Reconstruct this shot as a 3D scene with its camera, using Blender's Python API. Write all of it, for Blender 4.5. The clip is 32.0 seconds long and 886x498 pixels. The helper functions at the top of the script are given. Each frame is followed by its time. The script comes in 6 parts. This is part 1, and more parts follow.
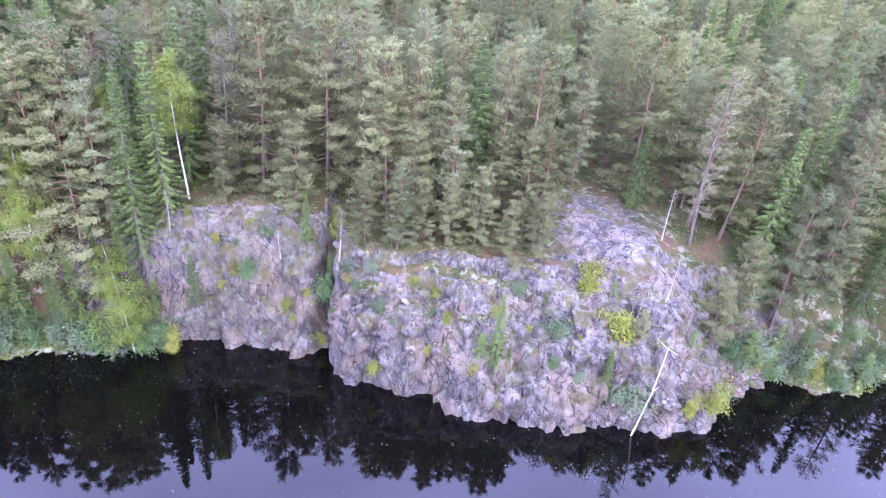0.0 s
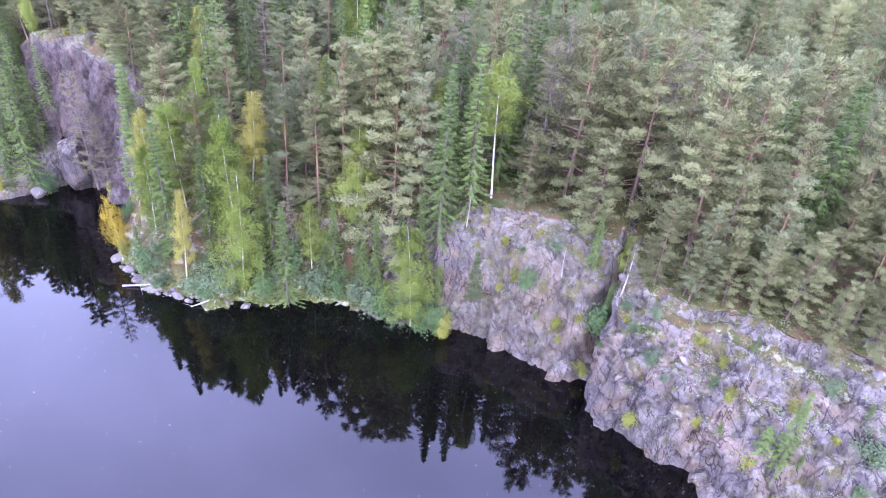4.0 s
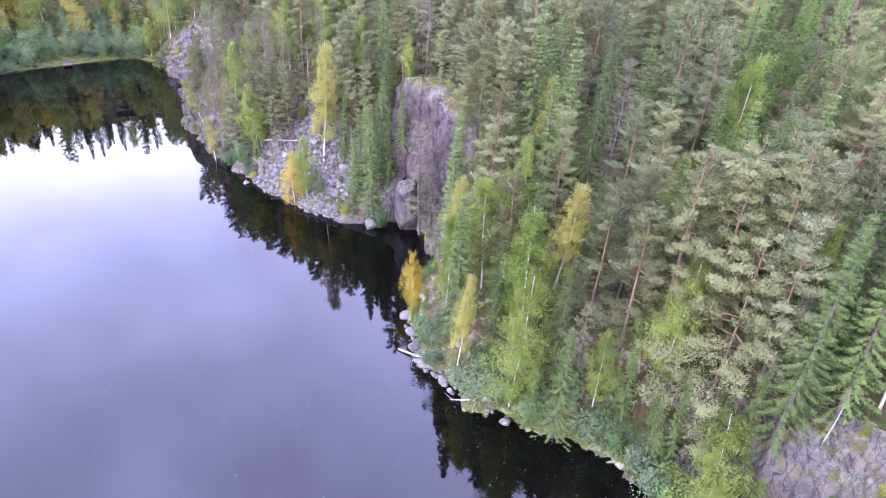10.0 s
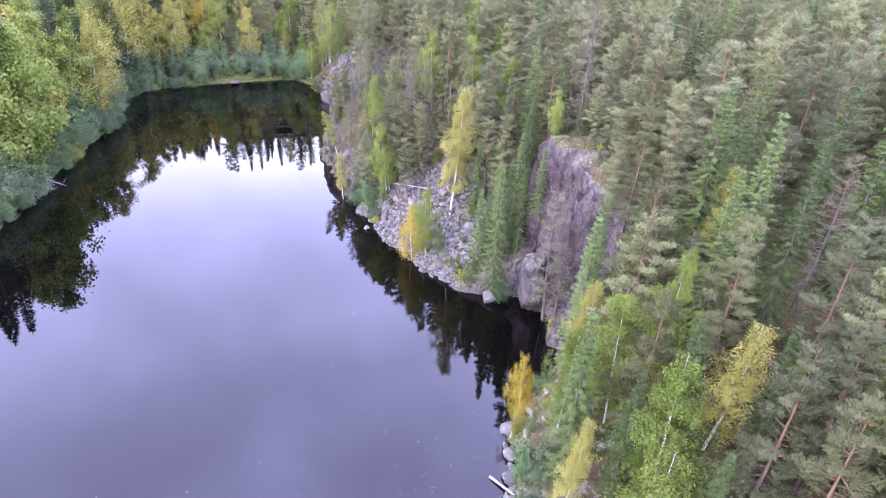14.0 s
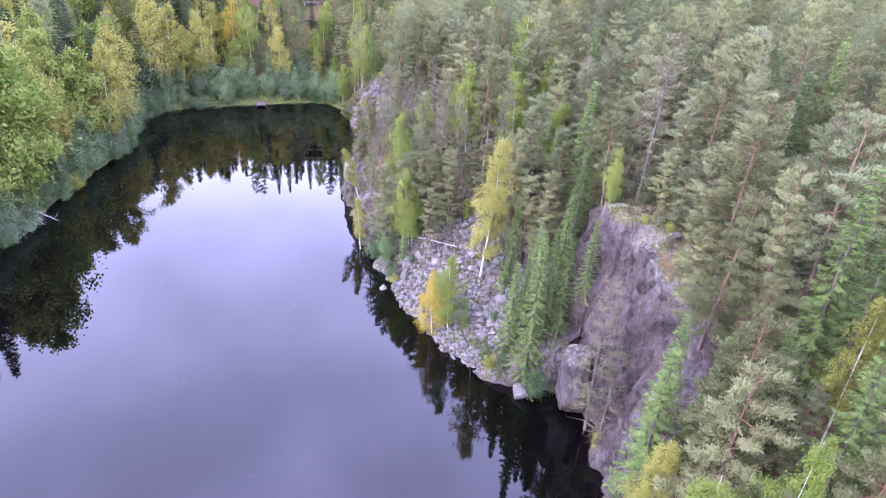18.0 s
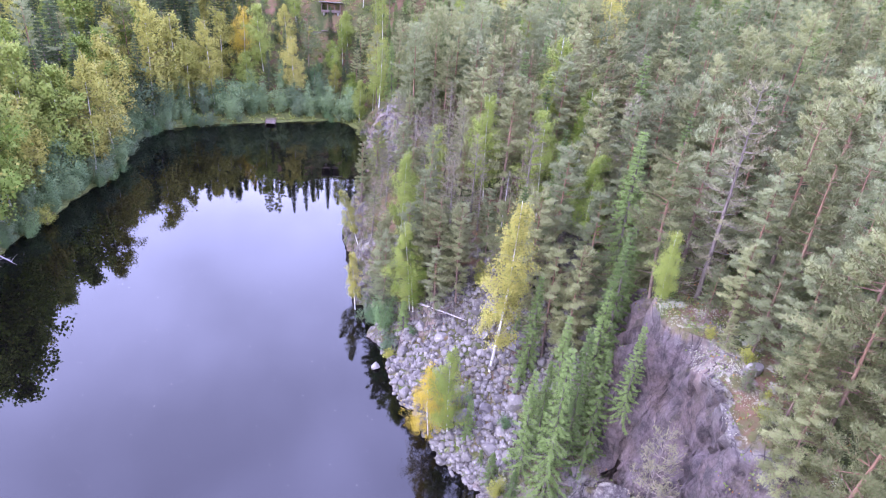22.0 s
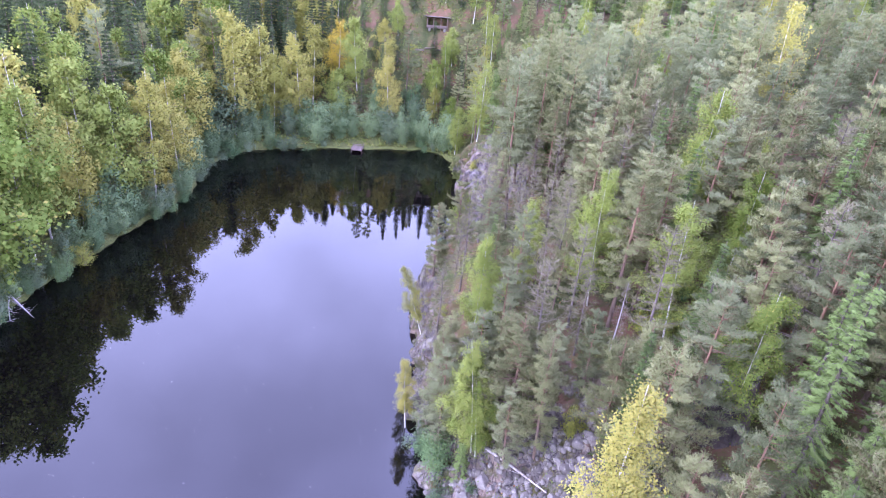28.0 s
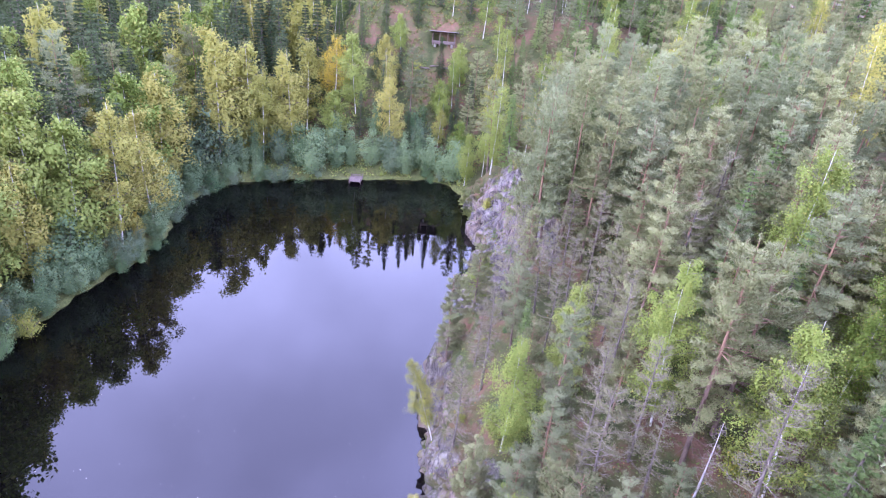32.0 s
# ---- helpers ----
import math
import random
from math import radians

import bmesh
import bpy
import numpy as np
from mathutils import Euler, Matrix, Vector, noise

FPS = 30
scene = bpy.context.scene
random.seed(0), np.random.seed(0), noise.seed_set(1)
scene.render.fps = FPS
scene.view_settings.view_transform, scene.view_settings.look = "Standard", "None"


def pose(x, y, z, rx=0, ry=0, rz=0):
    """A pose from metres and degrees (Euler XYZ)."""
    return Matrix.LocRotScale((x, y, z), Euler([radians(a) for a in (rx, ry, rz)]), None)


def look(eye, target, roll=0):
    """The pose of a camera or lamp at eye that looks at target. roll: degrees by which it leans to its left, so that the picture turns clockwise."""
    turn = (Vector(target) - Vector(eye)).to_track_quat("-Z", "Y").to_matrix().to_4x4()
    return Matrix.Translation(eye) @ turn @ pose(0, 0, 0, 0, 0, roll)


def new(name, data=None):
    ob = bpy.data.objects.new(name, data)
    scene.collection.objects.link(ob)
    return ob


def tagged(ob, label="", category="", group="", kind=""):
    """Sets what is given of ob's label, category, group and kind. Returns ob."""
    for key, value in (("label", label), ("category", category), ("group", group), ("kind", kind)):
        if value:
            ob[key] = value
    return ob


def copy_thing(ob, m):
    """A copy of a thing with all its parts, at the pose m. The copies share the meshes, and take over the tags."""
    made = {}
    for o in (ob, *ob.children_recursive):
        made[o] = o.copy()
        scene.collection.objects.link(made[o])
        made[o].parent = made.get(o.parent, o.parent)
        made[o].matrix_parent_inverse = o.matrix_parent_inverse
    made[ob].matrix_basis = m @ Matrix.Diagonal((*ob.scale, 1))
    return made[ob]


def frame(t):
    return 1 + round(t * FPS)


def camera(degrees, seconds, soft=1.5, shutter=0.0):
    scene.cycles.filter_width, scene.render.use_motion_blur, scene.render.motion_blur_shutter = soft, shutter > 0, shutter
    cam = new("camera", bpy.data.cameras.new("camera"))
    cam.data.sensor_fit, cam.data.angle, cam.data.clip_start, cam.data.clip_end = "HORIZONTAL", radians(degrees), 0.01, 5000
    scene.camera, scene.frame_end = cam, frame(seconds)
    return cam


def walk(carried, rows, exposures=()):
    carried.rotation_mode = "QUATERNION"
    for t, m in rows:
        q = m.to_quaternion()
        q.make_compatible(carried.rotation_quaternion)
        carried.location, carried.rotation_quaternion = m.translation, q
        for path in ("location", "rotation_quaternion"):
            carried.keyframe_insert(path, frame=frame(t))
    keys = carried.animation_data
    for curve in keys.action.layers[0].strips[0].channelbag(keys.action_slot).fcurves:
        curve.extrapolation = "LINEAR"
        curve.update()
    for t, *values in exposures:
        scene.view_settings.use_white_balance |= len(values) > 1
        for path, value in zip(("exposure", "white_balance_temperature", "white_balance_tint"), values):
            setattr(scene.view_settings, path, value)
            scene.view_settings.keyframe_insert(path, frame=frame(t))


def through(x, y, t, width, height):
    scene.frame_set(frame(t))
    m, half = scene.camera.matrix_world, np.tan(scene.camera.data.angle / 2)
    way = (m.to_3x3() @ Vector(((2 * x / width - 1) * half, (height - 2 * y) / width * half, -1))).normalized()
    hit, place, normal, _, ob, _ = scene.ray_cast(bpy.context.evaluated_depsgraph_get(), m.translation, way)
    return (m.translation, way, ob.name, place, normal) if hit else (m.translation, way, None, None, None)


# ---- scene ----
cam = camera(70.5, 32.0, soft=1.1)
PATH = [
    (0, (0.359, 1.898, 42.193), (0.395, 3.625, 41.185), 5.3),
    (0.5, (0.327, 2.003, 42.174), (0.203, 3.719, 41.153), 5.1),
    (1, (0.236, 2.155, 42.121), (-0.028, 3.85, 41.092), 4.9),
    (1.5, (0.109, 2.388, 42.043), (-0.278, 4.056, 41.01), 4.7),
    (2, (-0.064, 2.759, 41.933), (-0.55, 4.4, 40.896), 4.7),
    (2.5, (-0.199, 3.186, 41.863), (-0.759, 4.802, 40.827), 4.6),
    (3, (-0.395, 3.679, 41.826), (-1.025, 5.267, 40.787), 4.6),
    (3.5, (-0.632, 4.134, 41.84), (-1.349, 5.683, 40.798), 4.6),
    (4, (-0.895, 4.718, 41.864), (-1.699, 6.221, 40.818), 4.4),
    (4.5, (-1.117, 5.476, 41.903), (-2.029, 6.913, 40.852), 4.3),
    (6.5, (-2.843, 9.109, 42.258), (-4.007, 10.359, 41.218), 3.6),
    (7, (-3.572, 10.038, 42.275), (-4.781, 11.247, 41.237), 3.5),
    (7.5, (-4.427, 10.959, 42.279), (-5.685, 12.121, 41.245), 3.5),
    (8, (-5.4, 11.897, 42.253), (-6.724, 12.99, 41.228), 3.5),
    (8.5, (-6.335, 12.915, 42.203), (-7.727, 13.926, 41.183), 3.4),
    (9, (-7.442, 13.985, 42.15), (-8.901, 14.905, 41.138), 3.4),
    (9.5, (-8.669, 15.106, 42.138), (-10.174, 15.955, 41.132), 3.4),
    (10, (-10.055, 16.224, 42.178), (-11.586, 17.04, 41.183), 3.5),
    (10.5, (-11.415, 17.29, 42.275), (-12.977, 18.055, 41.287), 3.4),
    (11, (-12.812, 18.375, 42.326), (-14.421, 19.041, 41.342), 3.3),
    (11.5, (-14.235, 19.383, 42.324), (-15.873, 19.978, 41.343), 3.3),
    (12, (-15.764, 20.352, 42.317), (-17.421, 20.903, 41.343), 3.4),
    (12.5, (-17.25, 21.251, 42.355), (-18.923, 21.757, 41.384), 3.4),
    (13, (-18.826, 22.088, 42.38), (-20.523, 22.516, 41.412), 3.5),
    (13.5, (-20.418, 22.836, 42.386), (-22.126, 23.227, 41.421), 3.6),
    (14, (-22.037, 23.517, 42.392), (-23.748, 23.908, 41.434), 3.7),
    (14.5, (-23.592, 24.061, 42.379), (-25.312, 24.426, 41.425), 3.8),
    (15, (-25.224, 24.601, 42.334), (-26.957, 24.9, 41.382), 3.9),
    (15.5, (-26.832, 25.193, 42.307), (-28.577, 25.417, 41.356), 3.8),
    (17.5, (-34.218, 26.8, 42.341), (-35.969, 27.057, 41.409), 4.5),
    (18, (-36.147, 27.137, 42.353), (-37.897, 27.415, 41.425), 4.7),
    (18.5, (-38.012, 27.53, 42.364), (-39.761, 27.821, 41.439), 4.8),
    (19, (-39.918, 27.976, 42.383), (-41.665, 28.285, 41.461), 4.9),
    (19.5, (-41.842, 28.487, 42.407), (-43.591, 28.786, 41.484), 4.9),
    (20, (-43.832, 29.052, 42.427), (-45.586, 29.318, 41.503), 5.0),
    (20.5, (-45.813, 29.687, 42.435), (-47.569, 29.931, 41.51), 5.0),
    (21, (-47.851, 30.34, 42.452), (-49.609, 30.569, 41.527), 5.0),
    (21.5, (-49.794, 31.031, 42.529), (-51.553, 31.236, 41.601), 4.9),
    (22, (-51.723, 31.654, 42.556), (-53.486, 31.826, 41.627), 4.9),
    (22.5, (-53.715, 32.172, 42.534), (-55.48, 32.341, 41.609), 5.1),
    (23, (-55.572, 32.651, 42.515), (-57.337, 32.836, 41.593), 5.1),
    (23.5, (-57.461, 33.092, 42.541), (-59.225, 33.308, 41.623), 5.3),
    (24, (-59.259, 33.471, 42.597), (-61.02, 33.704, 41.679), 5.3),
    (24.5, (-60.919, 33.824, 42.66), (-62.686, 34.004, 41.739), 5.3),
    (25, (-62.554, 34.118, 42.685), (-64.322, 34.25, 41.761), 5.3),
    (25.5, (-64.233, 34.262, 42.683), (-66.004, 34.347, 41.756), 5.4),
    (27.5, (-70.806, 34.083, 42.508), (-72.569, 33.965, 41.57), 5.1),
    (28, (-72.46, 33.869, 42.445), (-74.218, 33.71, 41.506), 5.1),
    (28.5, (-74.185, 33.495, 42.381), (-75.939, 33.299, 41.44), 5.0),
    (29, (-75.87, 33.09, 42.301), (-77.624, 32.884, 41.362), 5.0),
    (29.5, (-77.568, 32.556, 42.255), (-79.325, 32.356, 41.321), 5.0),
    (30, (-79.178, 32.027, 42.246), (-80.938, 31.836, 41.314), 5.0),
    (30.5, (-80.872, 31.56, 42.248), (-82.634, 31.378, 41.32), 5.0),
    (31, (-82.632, 31.228, 42.252), (-84.395, 31.051, 41.324), 4.9),
    (31.5, (-84.538, 30.954, 42.285), (-86.302, 30.783, 41.358), 4.9),
    (32, (-86.443, 30.786, 42.321), (-88.207, 30.621, 41.393), 4.9),
]
walk(cam, [(t, look(eye, target, roll)) for t, eye, target, roll in PATH], [(0.0, 0.76, 6060, 17), (5.0, 0.76, 6160, 15), (9.0, 0.72, 6430, 14), (13.0, 0.64, 6530, 15), (22.0, 0.67, 6330, 17), (32.0, 0.75, 6120, 18)])

from mathutils.bvhtree import BVHTree

# ---- daylight: an overcast early-autumn sky ----
world = bpy.data.worlds.new("overcast_sky")
scene.world = world
world.use_nodes = True
wn, wl = world.node_tree.nodes, world.node_tree.links
wn.clear()
w_out = wn.new("ShaderNodeOutputWorld")
w_sky = wn.new("ShaderNodeTexSky")
w_sky.sky_type, w_sky.sun_disc = "NISHITA", False
w_sky.sun_elevation, w_sky.sun_rotation = radians(50), radians(153)
w_sky.air_density, w_sky.dust_density = 1.0, 3.0
w_skybg = wn.new("ShaderNodeBackground")
w_skybg.inputs["Strength"].default_value = 0.03
wl.new(w_sky.outputs[0], w_skybg.inputs["Color"])
w_co = wn.new("ShaderNodeTexCoord")
w_sep = wn.new("ShaderNodeSeparateXYZ")
wl.new(w_co.outputs["Generated"], w_sep.inputs[0])
w_ramp = wn.new("ShaderNodeValToRGB")
w_ramp.color_ramp.elements[0].position, w_ramp.color_ramp.elements[0].color = 0.14, (1.12, 1.15, 1.25, 1)
w_ramp.color_ramp.elements[1].position, w_ramp.color_ramp.elements[1].color = 0.85, (0.42, 0.43, 0.82, 1)
e = w_ramp.color_ramp.elements.new(0.42)
e.color = (0.54, 0.57, 1.02, 1)
wl.new(w_sep.outputs["Z"], w_ramp.inputs[0])
w_map = wn.new("ShaderNodeMapping")
w_map.inputs["Scale"].default_value = (1.4, 2.2, 3.0)
wl.new(w_co.outputs["Generated"], w_map.inputs[0])
w_noise = wn.new("ShaderNodeTexNoise")
w_noise.inputs["Scale"].default_value, w_noise.inputs["Detail"].default_value = 2.2, 4.0
w_noise.inputs["Roughness"].default_value = 0.45
wl.new(w_map.outputs[0], w_noise.inputs["Vector"])
w_mr = wn.new("ShaderNodeMapRange")
for k, v in (("From Min", 0.3), ("From Max", 0.7), ("To Min", 0.82), ("To Max", 1.15)):
    w_mr.inputs[k].default_value = v
wl.new(w_noise.outputs["Fac"], w_mr.inputs["Value"])
w_bg = wn.new("ShaderNodeBackground")
wl.new(w_ramp.outputs[0], w_bg.inputs["Color"])
SKY = 6.2
w_mul = wn.new("ShaderNodeMath")
w_mul.operation = "MULTIPLY"
w_mul.inputs[1].default_value = SKY
wl.new(w_mr.outputs[0], w_mul.inputs[0])
wl.new(w_mul.outputs[0], w_bg.inputs["Strength"])
w_add = wn.new("ShaderNodeAddShader")
wl.new(w_bg.outputs[0], w_add.inputs[0])
wl.new(w_skybg.outputs[0], w_add.inputs[1])
wl.new(w_add.outputs[0], w_out.inputs["Surface"])

sun_data = bpy.data.lights.new("sun", "SUN")
sun_data.energy, sun_data.angle, sun_data.color = 1.5, radians(40), (1.0, 0.95, 0.87)
sun_ob = new("sun", sun_data)
sun_ob.matrix_world = look((0, 0, 80), (-30, 60, 0))


# ---- materials ----
class Mat:
    """A small node builder round one Principled surface."""

    def __init__(self, name):
        self.m = bpy.data.materials.new(name)
        self.m.use_nodes = True
        self.n, self.l = self.m.node_tree.nodes, self.m.node_tree.links
        self.b = self.n["Principled BSDF"]
        self.out = self.n["Material Output"]
        self.co = self.n.new("ShaderNodeTexCoord").outputs["Object"]

    def put(self, sock, v):
        if isinstance(v, bpy.types.NodeSocket):
            self.l.new(v, sock)
        elif isinstance(v, (tuple, list)):
            sock.default_value = (*v, 1) if len(v) == 3 and sock.type == "RGBA" else v
        else:
            sock.default_value = v

    def node(self, kind, out=0, **ins):
        nd = self.n.new("ShaderNode" + kind)
        for k, v in ins.items():
            self.put(nd.inputs[k.replace("_", " ")], v)
        return nd.outputs[out]

    def coords(self, scale=(1, 1, 1), world_space=False):
        src = self.node("NewGeometry") if world_space else self.co
        return self.node("Mapping", Vector=src, Scale=scale)

    def noise(self, scale, detail=4.0, rough=0.55, co=None, dist=0.0):
        return self.node("TexNoise", Vector=co or self.co, Scale=scale, Detail=detail, Roughness=rough, Distortion=dist)

    def ramp(self, fac, stops):
        nd = self.n.new("ShaderNodeValToRGB")
        r = nd.color_ramp
        for i, (p, c) in enumerate(stops):
            el = r.elements[i] if i < 2 else r.elements.new(p)
            el.position, el.color = p, (*c, 1)
        self.l.new(fac, nd.inputs[0])
        return nd.outputs[0]

    def rng(self, fac, a, b, lo=0.0, hi=1.0):
        return self.node("MapRange", Value=fac, From_Min=a, From_Max=b, To_Min=lo, To_Max=hi)

    def mix(self, fac, a, b, mode="MIX"):
        nd = self.n.new("ShaderNodeMix")
        nd.data_type, nd.blend_type = "RGBA", mode
        self.put(nd.inputs[0], fac)
        self.put(nd.inputs[6], a)
        self.put(nd.inputs[7], b)
        return nd.outputs[2]

    def math(self, op, a, b=0.0):
        nd = self.n.new("ShaderNodeMath")
        nd.operation = op
        self.put(nd.inputs[0], a)
        self.put(nd.inputs[1], b)
        return nd.outputs[0]

    def done(self, color, rough=0.8, bump=None, depth=0.05, strength=0.6, spec=0.3):
        self.put(self.b.inputs["Base Color"], color)
        self.put(self.b.inputs["Roughness"], rough)
        self.put(self.b.inputs["Specular IOR Level"], spec)
        if bump is not None:
            nd = self.n.new("ShaderNodeBump")
            nd.inputs["Strength"].default_value, nd.inputs["Distance"].default_value = strength, depth
            self.l.new(bump, nd.inputs["Height"])
            self.l.new(nd.outputs[0], self.b.inputs["Normal"])
        return self.m


def crack_lines(k, scale, stretch, warp, seed):
    """Branching joints in rock: 1 on a joint, 0 beside it."""
    vor = k.n.new("ShaderNodeTexVoronoi")
    vor.feature = "DISTANCE_TO_EDGE"
    vor.inputs["Scale"].default_value = scale
    moved = k.node("Mapping", Vector=k.mix(warp, k.co, k.node("TexNoise", 1, Vector=k.co, Scale=0.9, Detail=2.0), "ADD"), Location=(seed, 0, 0), Scale=stretch)
    k.l.new(moved, vor.inputs["Vector"])
    return vor.outputs["Distance"]


def facets(k, scale, stretch, seed):
    """Flat slanted facets of broken rock: a height for the bump and a shade of its own for each."""
    vor = k.n.new("ShaderNodeTexVoronoi")
    vor.inputs["Scale"].default_value = scale
    vor.inputs["Randomness"].default_value = 0.85
    bent = k.mix(0.15, k.co, k.node("TexNoise", 1, Vector=k.co, Scale=0.7, Detail=2.0), "ADD")
    moved = k.node("Mapping", Vector=bent, Location=(seed, 0, 0), Rotation=(0.12, 0.35, 0.3), Scale=stretch)
    k.l.new(moved, vor.inputs["Vector"])
    away, turn, dot = [k.n.new("ShaderNodeVectorMath") for _ in range(3)]
    away.operation = turn.operation = "SUBTRACT"
    dot.operation = "DOT_PRODUCT"
    k.l.new(moved, away.inputs[0])
    k.l.new(vor.outputs["Position"], away.inputs[1])
    k.l.new(vor.outputs["Color"], turn.inputs[0])
    turn.inputs[1].default_value = (0.5, 0.5, 0.5)
    k.l.new(away.outputs[0], dot.inputs[0])
    k.l.new(turn.outputs[0], dot.inputs[1])
    tone = k.n.new("ShaderNodeSeparateXYZ")
    k.l.new(vor.outputs["Color"], tone.inputs[0])
    return dot.outputs["Value"], tone.outputs["X"]


def rock_colour(k):
    """Purple-grey granite with dark joints, vertical streaks and pale lichen."""
    big = k.noise(0.22, 5, 0.6)
    base = k.ramp(big, [(0.3, (0.09, 0.078, 0.078)), (0.7, (0.22, 0.196, 0.192)), (0.5, (0.142, 0.124, 0.124))])
    h1, tone1 = facets(k, 0.42, (1, 1, 0.5), 0.0)
    h2, tone2 = facets(k, 1.25, (1, 1, 0.55), 5.0)
    base = k.mix(k.math("MULTIPLY", tone1, 0.5), base, (0.05, 0.042, 0.047))
    base = k.mix(k.rng(tone2, 0.6, 1.0, 0.0, 0.3), base, (0.30, 0.272, 0.262))
    base = k.mix(k.rng(tone2, 0.45, 0.0, 0.0, 0.5), base, (0.04, 0.034, 0.038))
    streak = k.noise(1.1, 6, 0.7, co=k.coords((1.0, 1.0, 0.2)))
    fibre = k.noise(2.6, 9, 0.78, co=k.coords((1.0, 1.0, 0.42)))
    base = k.mix(k.rng(fibre, 0.46, 0.34, 0.0, 0.6), base, (0.035, 0.028, 0.035))
    base = k.mix(k.rng(streak, 0.54, 0.66, 0.0, 0.6), base, (0.042, 0.034, 0.042))
    warm = k.noise(0.35, 4, 0.6, co=k.coords((1, 1, 0.7)))
    base = k.mix(k.rng(warm, 0.48, 0.60, 0.0, 0.7), base, (0.22, 0.16, 0.13))
    fine = k.noise(4.0, 8, 0.8)
    base = k.mix(k.rng(fine, 0.50, 0.70, 0.0, 0.4), base, (0.36, 0.335, 0.32))
    dark = k.noise(1.6, 6, 0.75)
    base = k.mix(k.rng(dark, 0.56, 0.68, 0.0, 0.4), base, (0.05, 0.04, 0.05))
    d1 = crack_lines(k, 0.42, (1, 1, 0.28), 0.2, 0.0)
    d2 = crack_lines(k, 1.1, (1, 1, 0.4), 0.15, 7.0)
    upright = k.noise(0.85, 2, 0.5, co=k.coords((1, 1, 0.10)))
    raking = k.noise(0.6, 2, 0.5, co=k.node("Mapping", Vector=k.node("Mapping", Vector=k.co, Rotation=(0.2, 0.75, 0.0)), Scale=(1, 1, 0.10)))
    long = k.math("MAXIMUM", k.rng(k.math("ABSOLUTE", k.math("SUBTRACT", upright, 0.5)), 0.004, 0.016, 1.0, 0.0), k.rng(k.math("ABSOLUTE", k.math("SUBTRACT", raking, 0.5)), 0.004, 0.014, 1.0, 0.0))
    seam = k.math("MAXIMUM", k.rng(d1, 0.0, 0.05, 1.0, 0.0), k.math("MULTIPLY", k.rng(d2, 0.0, 0.05, 1.0, 0.0), k.rng(big, 0.45, 0.65, 0.0, 0.5)))
    seam = k.math("MAXIMUM", long, k.math("MULTIPLY", seam, 0.8))
    base = k.mix(k.math("MULTIPLY", seam, k.rng(dark, 0.38, 0.52, 0.2, 0.9)), base, (0.025, 0.02, 0.025))
    return base, fine, seam, k.math("ADD", k.math("MULTIPLY", fibre, 0.45), k.math("ADD", k.math("MULTIPLY", h1, 0.8), k.math("MULTIPLY", h2, 0.9)))


